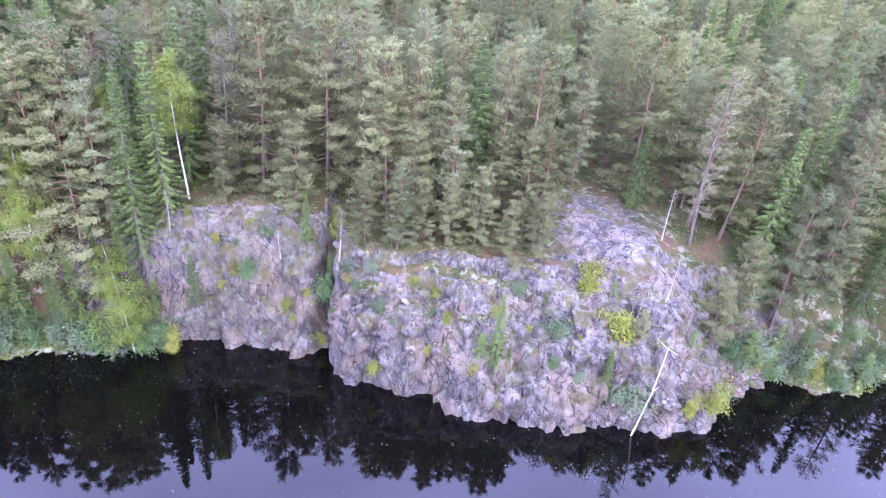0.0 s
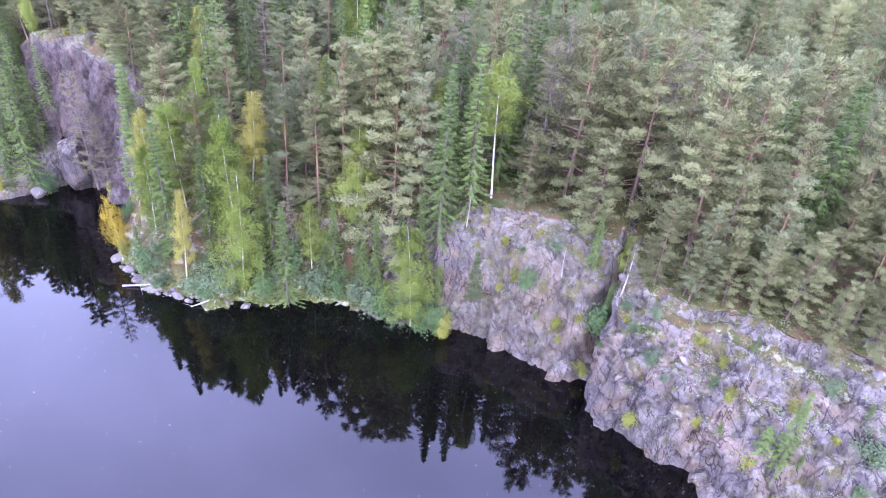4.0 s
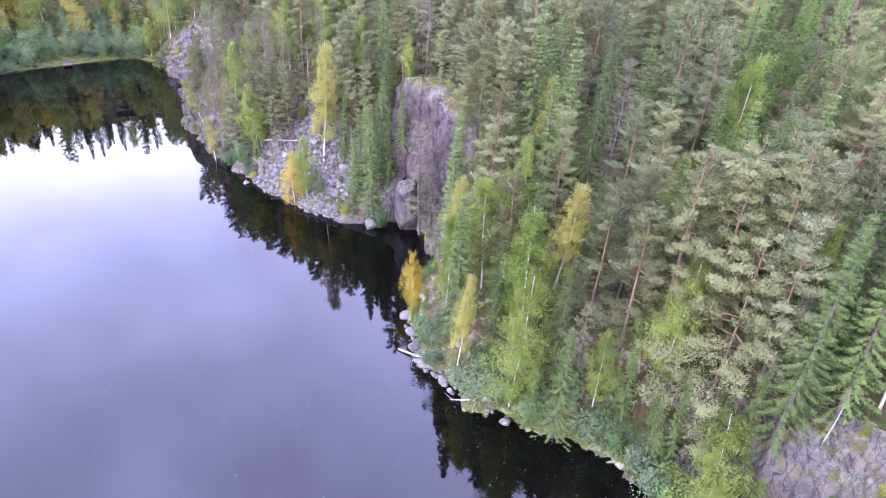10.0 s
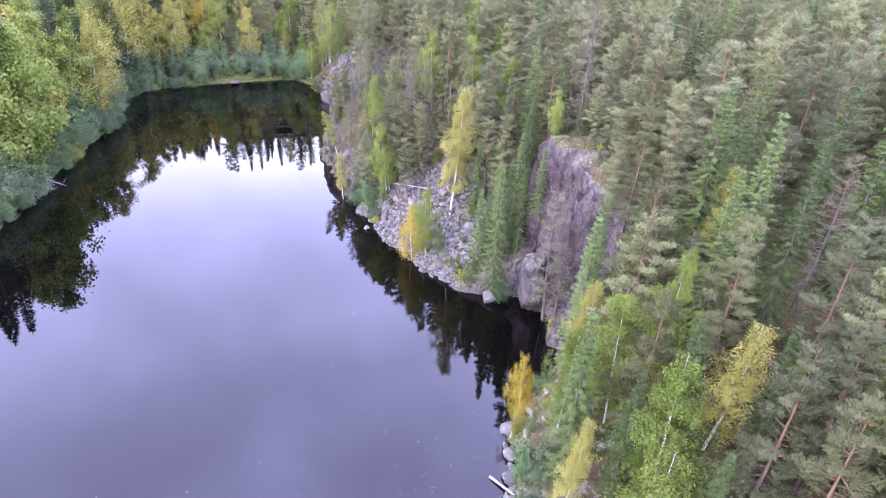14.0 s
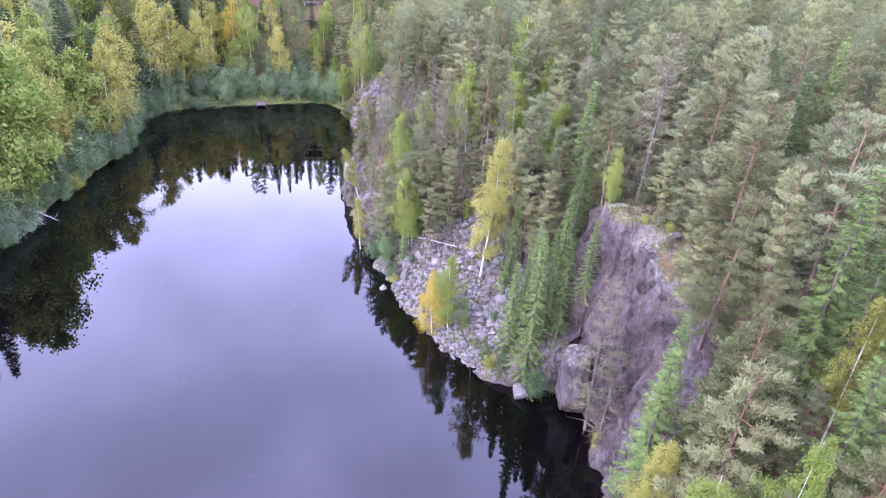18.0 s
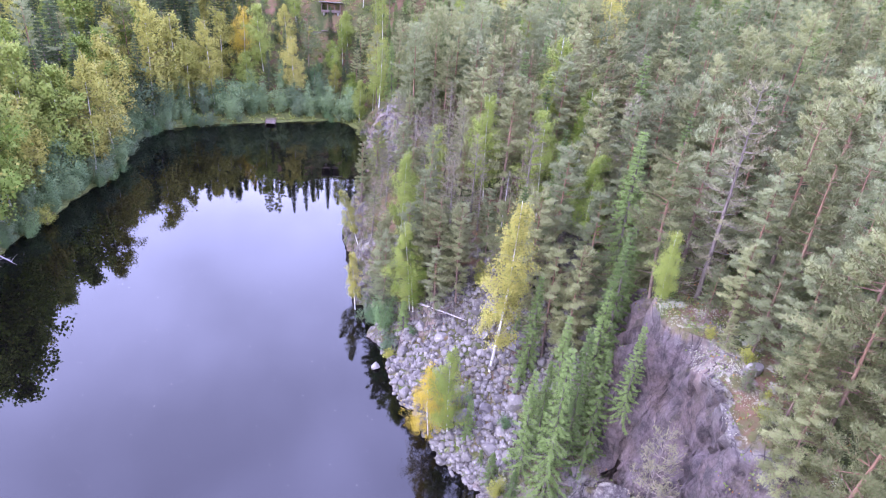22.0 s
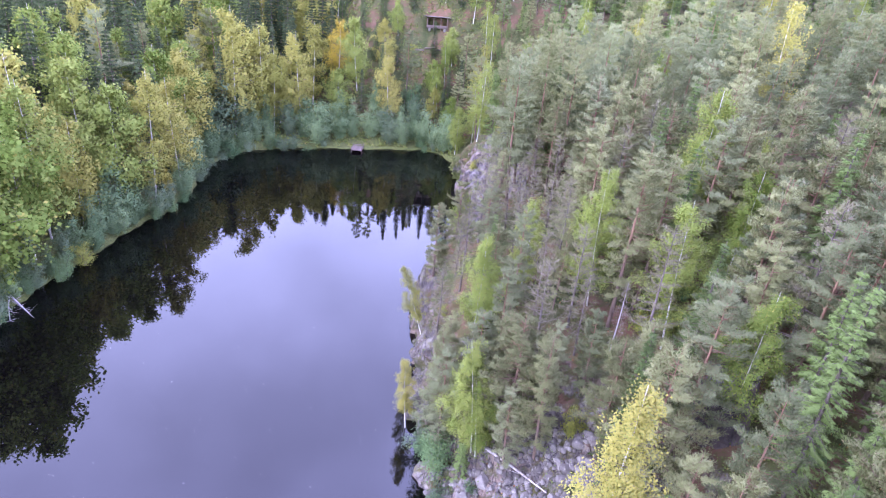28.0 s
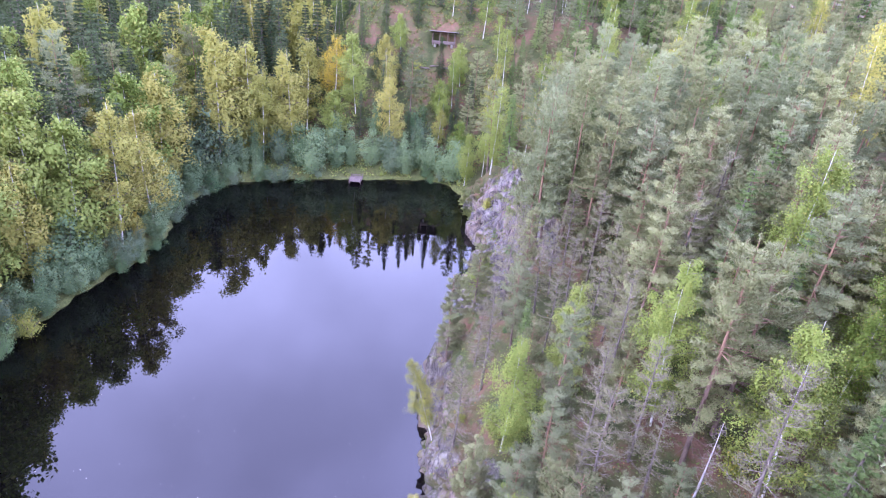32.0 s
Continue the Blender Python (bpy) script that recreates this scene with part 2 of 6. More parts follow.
def make_ground():
    k = Mat("ground_rock_and_litter")
    rock, fine, seam, streak = rock_colour(k)
    up = k.n.new("ShaderNodeSeparateXYZ")
    k.l.new(k.node("NewGeometry", 1), up.inputs[0])
    nz = up.outputs["Z"]
    patch = k.noise(0.5, 5, 0.65)
    spots = k.noise(2.2, 5, 0.7)
    crust = k.noise(1.5, 8, 0.78)
    pale = k.math("MULTIPLY", k.rng(crust, 0.51, 0.56), k.rng(nz, 0.42, 0.68))
    rock = k.mix(k.math("MULTIPLY", pale, 0.4), rock, (0.35, 0.335, 0.28))
    # brown-green lichen over parts of the sheer wall by the crevice
    spot = k.n.new("ShaderNodeSeparateXYZ")
    k.l.new(k.co, spot.inputs[0])
    wall = k.math("MULTIPLY", k.rng(spot.outputs["X"], -9.5, -11.5), k.rng(spot.outputs["X"], -25.0, -22.0))
    crusted = k.math("MULTIPLY", wall, k.rng(k.noise(0.32, 6, 0.75), 0.42, 0.52))
    rock = k.mix(k.math("MULTIPLY", crusted, k.rng(fine, 0.36, 0.6, 0.1, 0.65)), rock, k.ramp(spots, [(0.35, (0.06, 0.052, 0.034)), (0.65, (0.135, 0.118, 0.08))]))
    mossy = k.math("MULTIPLY", k.rng(patch, 0.53, 0.62), k.rng(nz, 0.05, 0.5))
    rock = k.mix(k.math("MULTIPLY", mossy, 0.8), rock, k.ramp(fine, [(0.3, (0.05, 0.055, 0.016)), (0.7, (0.14, 0.125, 0.045))]))
    litter = k.ramp(k.noise(0.28, 4, 0.6), [(0.36, (0.035, 0.045, 0.015)), (0.50, (0.075, 0.07, 0.03)), (0.62, (0.12, 0.068, 0.045)), (0.76, (0.17, 0.10, 0.072))])
    litter = k.mix(k.rng(spots, 0.50, 0.66, 0.0, 0.7), litter, (0.06, 0.085, 0.022))
    place = k.n.new("ShaderNodeSeparateXYZ")
    k.l.new(k.co, place.inputs[0])
    litter = k.mix(k.rng(place.outputs["Z"], 1.0, 3.0, 0.85, 0.0), litter, k.ramp(spots, [(0.35, (0.04, 0.058, 0.015)), (0.65, (0.12, 0.135, 0.04))]))
    face = k.n.new("ShaderNodeAttribute")
    face.attribute_name = "fresh_face"
    rock = k.mix(k.math("MULTIPLY", face.outputs["Fac"], k.rng(fine, 0.25, 0.7, 0.9, 0.55)), rock, k.ramp(k.noise(1.3, 9, 0.8, co=k.coords((1, 1, 0.75))), [(0.40, (0.022, 0.017, 0.021)), (0.62, (0.15, 0.115, 0.125)), (0.5, (0.075, 0.054, 0.06))]))
    at = k.n.new("ShaderNodeAttribute")
    at.attribute_name = "bare_rock"
    # cushions of white lichen where the rock runs out under the litter
    rim = k.math("MULTIPLY", k.rng(at.outputs["Fac"], 0.02, 0.2), k.rng(k.noise(0.8, 7, 0.72), 0.53, 0.57))
    litter = k.mix(k.math("MULTIPLY", k.math("MULTIPLY", rim, k.rng(spot.outputs["X"], -98.0, -92.0)), k.rng(fine, 0.35, 0.6, 0.2, 0.7)), litter, (0.36, 0.36, 0.285))
    bare = k.rng(k.math("ADD", at.outputs["Fac"], k.math("MULTIPLY", k.math("SUBTRACT", patch, 0.5), 1.6)), 0.36, 0.56)
    col = k.mix(bare, litter, rock)
    h = k.math("ADD", k.math("MULTIPLY", fine, 0.24), k.math("MULTIPLY", k.math("SUBTRACT", streak, k.math("MULTIPLY", seam, 0.12)), bare))
    return k.done(col, 0.9, h, 0.5, 0.9, 0.2)


def make_block():
    k = Mat("lichened_granite")
    rock, fine, seam, face = rock_colour(k)
    up = k.n.new("ShaderNodeSeparateXYZ")
    k.l.new(k.node("NewGeometry", 1), up.inputs[0])
    pale = k.math("MULTIPLY", k.rng(k.noise(1.5, 8, 0.78), 0.49, 0.56), k.rng(up.outputs["Z"], 0.1, 0.6))
    rock = k.mix(0.45, rock, (0.05, 0.04, 0.045))
    col = k.mix(k.math("MULTIPLY", pale, 0.35), rock, (0.36, 0.35, 0.29))
    return k.done(col, 0.9, k.math("ADD", k.math("MULTIPLY", fine, 0.35), face), 0.4, 0.9, 0.2)


def make_stone(name="boulder_stone"):
    k = Mat(name)
    rnd = k.node("ObjectInfo", 5)
    isl = k.n.new("ShaderNodeNewGeometry").outputs["Random Per Island"]
    mixr = k.math("FRACT", k.math("ADD", rnd, isl))
    base = k.ramp(mixr, [(0.0, (0.075, 0.066, 0.062)), (1.0, (0.215, 0.198, 0.185)), (0.5, (0.13, 0.118, 0.112))])
    fine = k.noise(6.0, 6, 0.7)
    base = k.mix(k.rng(fine, 0.35, 0.7, 0.0, 0.6), base, (0.10, 0.09, 0.088))
    base = k.mix(k.rng(k.noise(2.0, 4, 0.6), 0.56, 0.66, 0.0, 0.5), base, (0.34, 0.33, 0.29))
    return k.done(base, 0.9, fine, 0.05, 0.6, 0.25)


def leafy(name, lo, hi, tint=(0.3, 0.3, 0.1), tinted=0.0, through=0.3):
    """Foliage: a colour range over the trees and over the single sprays, some light passing through."""
    k = Mat(name)
    rnd = k.node("ObjectInfo", 5)
    isl = k.n.new("ShaderNodeNewGeometry").outputs["Random Per Island"]
    f = k.math("ADD", k.math("MULTIPLY", rnd, 0.72), k.math("MULTIPLY", isl, 0.28))
    col = k.ramp(f, [(0.1, lo), (0.9, hi)])
    if tinted:
        col = k.mix(k.rng(isl, 1 - tinted, 1.0, 0.0, 0.9), col, tint)
    tr = k.node("BsdfTranslucent", Color=col)
    mx = k.n.new("ShaderNodeMixShader")
    mx.inputs[0].default_value = through
    k.done(col, 0.75, spec=0.15)
    k.l.new(k.b.outputs[0], mx.inputs[1])
    k.l.new(tr, mx.inputs[2])
    k.l.new(mx.outputs[0], k.out.inputs["Surface"])
    return k.m


def make_bark(name, a, b, c, top=None):
    k = Mat(name)
    n = k.noise(3.0, 5, 0.7, co=k.coords((1.2, 1.2, 0.35)))
    col = k.ramp(n, [(0.3, a), (0.7, c), (0.5, b)])
    if top:
        z = k.n.new("ShaderNodeSeparateXYZ")
        k.l.new(k.co, z.inputs[0])
        col = k.mix(k.rng(z.outputs["Z"], 3.5, 8.0, 0.0, 0.85), col, top)
    return k.done(col, 0.9, n, 0.03, 0.6, 0.2)


def make_birch_bark():
    k = Mat("birch_bark")
    band = k.noise(2.2, 4, 0.6, co=k.coords((1.0, 1.0, 3.2)))
    col = k.mix(k.rng(band, 0.58, 0.64), (0.55, 0.53, 0.50), (0.06, 0.055, 0.05))
    col = k.mix(k.rng(k.noise(1.1, 3), 0.45, 0.7, 0.0, 0.4), col, (0.50, 0.45, 0.42))
    return k.done(col, 0.75, band, 0.01, 0.4, 0.25)


def make_water():
    k = Mat("peat_dark_water")
    rip = k.noise(0.9, 3, 0.5)
    k.b.inputs["IOR"].default_value = 1.50
    return k.done((0.0012, 0.001, 0.0012), 0.015, rip, 0.006, 0.10, 0.5)


M_GROUND, M_STONE = make_ground(), make_stone()
M_PINE = leafy("pine_needles", (0.112, 0.124, 0.054), (0.278, 0.298, 0.14), (0.23, 0.175, 0.11), 0.10)
M_PINE_BLUE = leafy("blue_green_pine_needles", (0.106, 0.126, 0.062), (0.255, 0.285, 0.15), (0.22, 0.175, 0.12), 0.08)
M_PINE_THIN = leafy("sparse_grey_pine_needles", (0.13, 0.125, 0.07), (0.24, 0.23, 0.135), (0.24, 0.19, 0.14), 0.2)
M_SPRUCE = leafy("spruce_needles", (0.065, 0.10, 0.032), (0.19, 0.265, 0.085))
M_SPRUCE_DARK = leafy("dark_spruce_needles", (0.035, 0.055, 0.022), (0.085, 0.115, 0.05))
M_BIRCH = leafy("birch_leaves", (0.13, 0.19, 0.035), (0.27, 0.32, 0.085), (0.38, 0.34, 0.09), 0.10, 0.4)
M_YELLOW = leafy("yellowing_birch_leaves", (0.25, 0.255, 0.06), (0.40, 0.36, 0.10), (0.22, 0.26, 0.075), 0.3, 0.4)
M_GOLD = leafy("yellow_green_leaves", (0.18, 0.215, 0.045), (0.32, 0.325, 0.08), (0.40, 0.33, 0.07), 0.15, 0.4)
M_ORANGE = leafy("orange_autumn_leaves", (0.44, 0.33, 0.045), (0.54, 0.42, 0.065), (0.32, 0.30, 0.07), 0.2, 0.4)
M_ALDER = leafy("alder_leaves", (0.062, 0.118, 0.05), (0.155, 0.235, 0.10), (0.18, 0.22, 0.06), 0.1, 0.35)
M_BANK_ALDER = leafy("bank_alder_leaves", (0.095, 0.155, 0.072), (0.21, 0.29, 0.14), (0.24, 0.28, 0.09), 0.1, 0.35)
M_WILLOW = leafy("grey_willow_leaves", (0.085, 0.13, 0.07), (0.18, 0.235, 0.135), (0.22, 0.24, 0.08), 0.1, 0.35)
M_PINE_BARK = make_bark("pine_bark", (0.07, 0.05, 0.045), (0.14, 0.10, 0.085), (0.22, 0.16, 0.13), (0.215, 0.125, 0.085))
M_SPRUCE_BARK = make_bark("spruce_bark", (0.06, 0.05, 0.045), (0.12, 0.10, 0.09), (0.20, 0.17, 0.16))
M_DEAD = make_bark("bare_grey_wood", (0.16, 0.14, 0.14), (0.34, 0.31, 0.31), (0.50, 0.47, 0.47))
M_TWIG = make_bark("dry_twigs", (0.12, 0.10, 0.085), (0.20, 0.165, 0.145), (0.28, 0.24, 0.215))
M_BIRCH_TWIG = make_bark("birch_twigs", (0.10, 0.08, 0.065), (0.16, 0.13, 0.11), (0.24, 0.21, 0.19))
M_BIRCH_BARK, M_WATER = make_birch_bark(), make_water()


# ---- mesh helpers ----
def mesh_from(name, verts, faces, mat=None, smooth=False):
    """A mesh from arrays: verts n x 3, faces m x 3 or m x 4."""
    me = bpy.data.meshes.new(name)
    verts, faces = np.asarray(verts, dtype=np.float32), np.asarray(faces, dtype=np.int32)
    n = faces.shape[1]
    me.vertices.add(len(verts))
    me.vertices.foreach_set("co", verts.ravel())
    me.loops.add(faces.size)
    me.loops.foreach_set("vertex_index", faces.ravel())
    me.polygons.add(len(faces))
    me.polygons.foreach_set("loop_start", np.arange(0, faces.size, n, dtype=np.int32))
    me.polygons.foreach_set("loop_total", np.full(len(faces), n, dtype=np.int32))
    if smooth:
        me.polygons.foreach_set("use_smooth", np.ones(len(faces), dtype=bool))
    me.update(calc_edges=True)
    me.validate()
    if mat:
        me.materials.append(mat)
    return me


def part(name, me, parent=None, label="", at=None):
    ob = new(name, me)
    if parent is not None:
        ob.parent = parent
    if at is not None:
        ob.matrix_basis = at
    return tagged(ob, label)


def bm_mesh(name, bm, mat):
    me = bpy.data.meshes.new(name)
    bm.to_mesh(me)
    bm.free()
    me.materials.append(mat)
    return me


def cells(p, size, seed):
    """For points p: value and slanted facet of the nearest of scattered centres, and how near the border between two is."""
    q = p / np.asarray(size)
    base = np.floor(q).astype(np.int64)
    best, second = np.full(len(p), 1e9), np.full(len(p), 1e9)
    val, tilt = np.zeros(len(p)), np.zeros(len(p))

    def rnd(i, s):
        h = (i[:, 0] * 73856093) ^ (i[:, 1] * 19349663) ^ (i[:, 2] * 83492791) ^ (s * 2654435761)
        h = (h ^ (h >> 13)) * 1274126177 & 0xFFFFFFFF
        return ((h ^ (h >> 16)) & 0xFFFFFF) / float(0x1000000)

    for dx in (-1, 0, 1):
        for dy in (-1, 0, 1):
            for dz in (-1, 0, 1):
                i = base + (dx, dy, dz)
                c = i + np.stack([rnd(i, seed + s) for s in (1, 2, 3)], 1)
                diff = q - c
                d = np.sqrt((diff ** 2).sum(1))
                nearer = d < best
                second = np.where(nearer, best, np.minimum(second, d))
                val = np.where(nearer, rnd(i, seed + 9), val)
                slant = sum(diff[:, a] * (rnd(i, seed + 20 + a) - 0.5) * 2 for a in range(3))
                tilt = np.where(nearer, slant, tilt)
                best = np.where(nearer, d, best)
    return val, second - best, tilt


# ---- the lake shore and the land round it ----
# north shore: x, shore y, then offset and height of four profile points, height 40 m inland
NORTH = []


def col(x, y, *profile):
    NORTH.append((x, y, *profile))


# wooded slope east of the rock
col(95, 62, 1, 0.6, 6, 3, 12, 7, 20, 10, 14)
col(51, 55, 1, 0.8, 5, 3, 10, 7, 18, 10, 14)
col(46, 51.2, 1, 0.8, 4.5, 3, 10, 7, 17, 10, 14)
col(41, 51.4, 1, 0.8, 4, 3, 9, 7, 16, 10, 14)
col(37, 53, 0.8, 0.9, 3, 3, 7, 7, 13, 10, 14)
# the broad rounded buttress
col(33, 50.5, 0.8, 1, 2.5, 3.5, 6, 7, 10, 9.5, 14)
col(27, 45.5, 0.8, 2, 3, 5, 7, 8.5, 11, 11, 15)
col(22, 44, 0.8, 3, 2.5, 6, 6.5, 10, 11.5, 12.8, 15.5)
col(17, 44.6, 0.6, 3.5, 1.8, 6.8, 6, 9.8, 11.5, 13, 15.5)
col(14, 43.3, 0.7, 3, 2.5, 6.6, 6, 9.8, 11, 12.8, 15.5)
col(11, 43.9, 1.2, 3, 4.2, 6, 6.2, 9.4, 9.8, 12.2, 15)
col(6, 44.1, 1, 3.5, 3.2, 6.6, 5.8, 9.5, 9, 12.1, 15)
col(1, 45.8, 1, 3.8, 2.8, 6.6, 5, 9.3, 8, 11.7, 14.5)
col(-2, 46, 1, 4, 2.4, 6.6, 4.6, 9.2, 7.6, 11.5, 14.5)
col(-6.5, 47.3, 0.6, 4, 1.6, 6.9, 3.6, 9, 7, 11.3, 14)
# the crevice and the sheer wall beside it
col(-8.6, 49.4, 0.5, 4, 1.2, 6.5, 2.4, 8.8, 9, 11, 14)
col(-9.3, 52, 2.0, 1.8, 4.4, 5.5, 7.2, 9.6, 10, 11.8, 14.5)
col(-10.2, 52, 2.0, 1.8, 4.4, 5.5, 7.2, 9.6, 10, 12, 14.5)
col(-11, 51, 0.6, 3, 2.2, 6.3, 4.3, 9.5, 7.2, 12.5, 15)
col(-17, 51, 0.6, 3, 2.2, 6.3, 4.4, 9.5, 7.4, 12.7, 15)
col(-23, 51, 0.6, 3, 2.2, 6.2, 4.4, 9.3, 7.4, 12.2, 15)
# set-back rock behind the shore bushes
col(-27, 49.5, 2.5, 1, 3.8, 5, 6, 9.4, 8.6, 11.6, 15)
col(-33, 48.5, 3, 1, 4.5, 5, 6, 9.2, 10, 11.3, 16)
col(-38, 47.8, 2.5, 1, 4, 4.5, 5.5, 8.3, 10, 11, 17)
# the wooded promontory
col(-42, 43.6, 2, 1.2, 5, 4, 9, 7.5, 13, 10, 17)
col(-46, 41, 1.5, 1.2, 5, 4, 10, 7.6, 15, 11, 18)
col(-49, 39.6, 1.5, 1.2, 5, 4, 10, 8, 16, 12, 19)
col(-55, 38, 1.2, 1.5, 5, 5, 11, 10, 17, 15, 21)
col(-59, 39, 1, 1.8, 4.5, 5, 10, 11, 15, 16, 22)
col(-63, 40, 1, 2, 4, 6, 9, 12, 13, 17, 22)
# the cove and its sheer wall
col(-66, 43.5, 1, 2.5, 3, 7, 6, 13, 9, 17.5, 22)
col(-71, 48.2, 0.8, 5, 1.8, 11, 3, 17, 5, 19, 22)
col(-77, 49.9, 0.4, 7, 0.9, 14, 1.5, 18.8, 3, 19.6, 22)
col(-80, 50.2, 0.4, 7, 0.9, 13, 1.7, 19.2, 3, 19.8, 22)
col(-81, 49.9, 0.5, 6.5, 1.0, 12, 1.8, 18.8, 3.2, 19.7, 22)
col(-82.5, 49.4, 0.6, 5.5, 1.2, 11, 2.2, 18.4, 3.6, 19.6, 22)
col(-84.5, 47.4, 0.8, 2.2, 2.6, 6.5, 4.0, 16, 4.8, 19.8, 22)
col(-86, 42, 1.5, 1.2, 5.5, 3.2, 7.4, 6, 9.2, 19.6, 22)
# the boulder slope
col(-88.5, 39.3, 1.5, 1.2, 6.5, 3.6, 10.2, 6, 11.5, 19.6, 22)
col(-92, 37, 1.5, 1, 6, 3.8, 12, 7, 15, 18, 22)
col(-98, 34.3, 1.5, 0.9, 6, 4, 12, 8, 19, 14.5, 22)
col(-102, 32.2, 1.5, 0.9, 6, 4.2, 12, 8.2, 19, 13.5, 21.5)
col(-106, 32, 1.4, 0.9, 6, 4.3, 11, 8, 18, 13, 21)
# wooded crags
col(-110, 31, 1.2, 1, 5, 4.5, 9, 8, 14, 12.5, 20)
col(-118, 28, 0.8, 3, 2.5, 6, 6, 9, 12, 12.5, 19)
col(-124, 27, 0.6, 4, 2, 7, 6, 10, 12, 13, 19)
col(-131, 26, 0.6, 4, 2, 7.6, 6, 10.5, 12, 13.2, 18.5)
col(-136, 25.6, 0.6, 4, 2, 8, 6, 11, 12, 13.5, 18)
# the long western cliff
col(-141, 27, 0.8, 3, 3, 7, 6, 11, 10.5, 14.5, 19)
col(-157, 27.3, 1, 3.5, 4, 8.5, 7, 13, 10, 16.3, 20)
col(-163, 28.6, 1, 3.5, 3.8, 8.5, 6.5, 12.8, 9.5, 16, 20)
col(-170, 27.5, 1, 3.5, 3.5, 8, 6.5, 12, 10, 15, 19)
col(-176, 26.2, 0.9, 3.2, 3, 7, 6, 10.5, 10, 13.5, 19)
col(-183, 24.3, 0.8, 3, 2.2, 5.5, 5, 7.5, 10, 10, 17)
col(-188.5, 22.6, 0.8, 0.8, 4, 2, 9, 5, 16, 10, 17)
N_X = np.array([r[0] for r in NORTH][::-1], float)
N_TAB = np.array([r[1:] for r in NORTH][::-1], float)
# the low west and south shores and the unseen east end: shore point and the way inland
WEST = []


def bank(x, y, wx, wy):
    WEST.append((x, y, wx, wy))


bank(-191.5, 20.5, -0.6, 0.8)
bank(-193, 17, -1, 0.25)
bank(-190.5, 9, -1, 0.03)
bank(-189, 4, -1, 0)
bank(-185.3, -7, -1, -0.06)
bank(-182, -13.2, -0.95, -0.3)
bank(-178.3, -16.6, -0.7, -0.7)
bank(-171, -18.4, -0.25, -1)
bank(-162, -15.6, -0.1, -1)
bank(-153, -15, -0.03, -1)
bank(-147, -16.5, 0, -1)
bank(-132, -18, 0, -1)
bank(-118, -19, 0, -1)
bank(-100, -21, 0, -1)
bank(-60, -25, 0, -1)
bank(0, -30, 0, -1)
bank(50, -27, 0, -1)
bank(85, -14, 0.6, -0.8)
bank(100, 10, 1, -0.1)
bank(103, 40, 1, 0.25)
bank(99, 56, 0.6, 0.8)
W_PROF = [(0.3, 0.25), (2.5, 0.5), (6, 1.0), (12, 5.5), (33, 26.5), (48, 28), (120, 38), (900, 70)]
S_PROF = [(0.4, 0.4), (3, 0.9), (9, 2.0), (20, 4), (45, 8), (70, 11), (160, 26), (900, 70)]


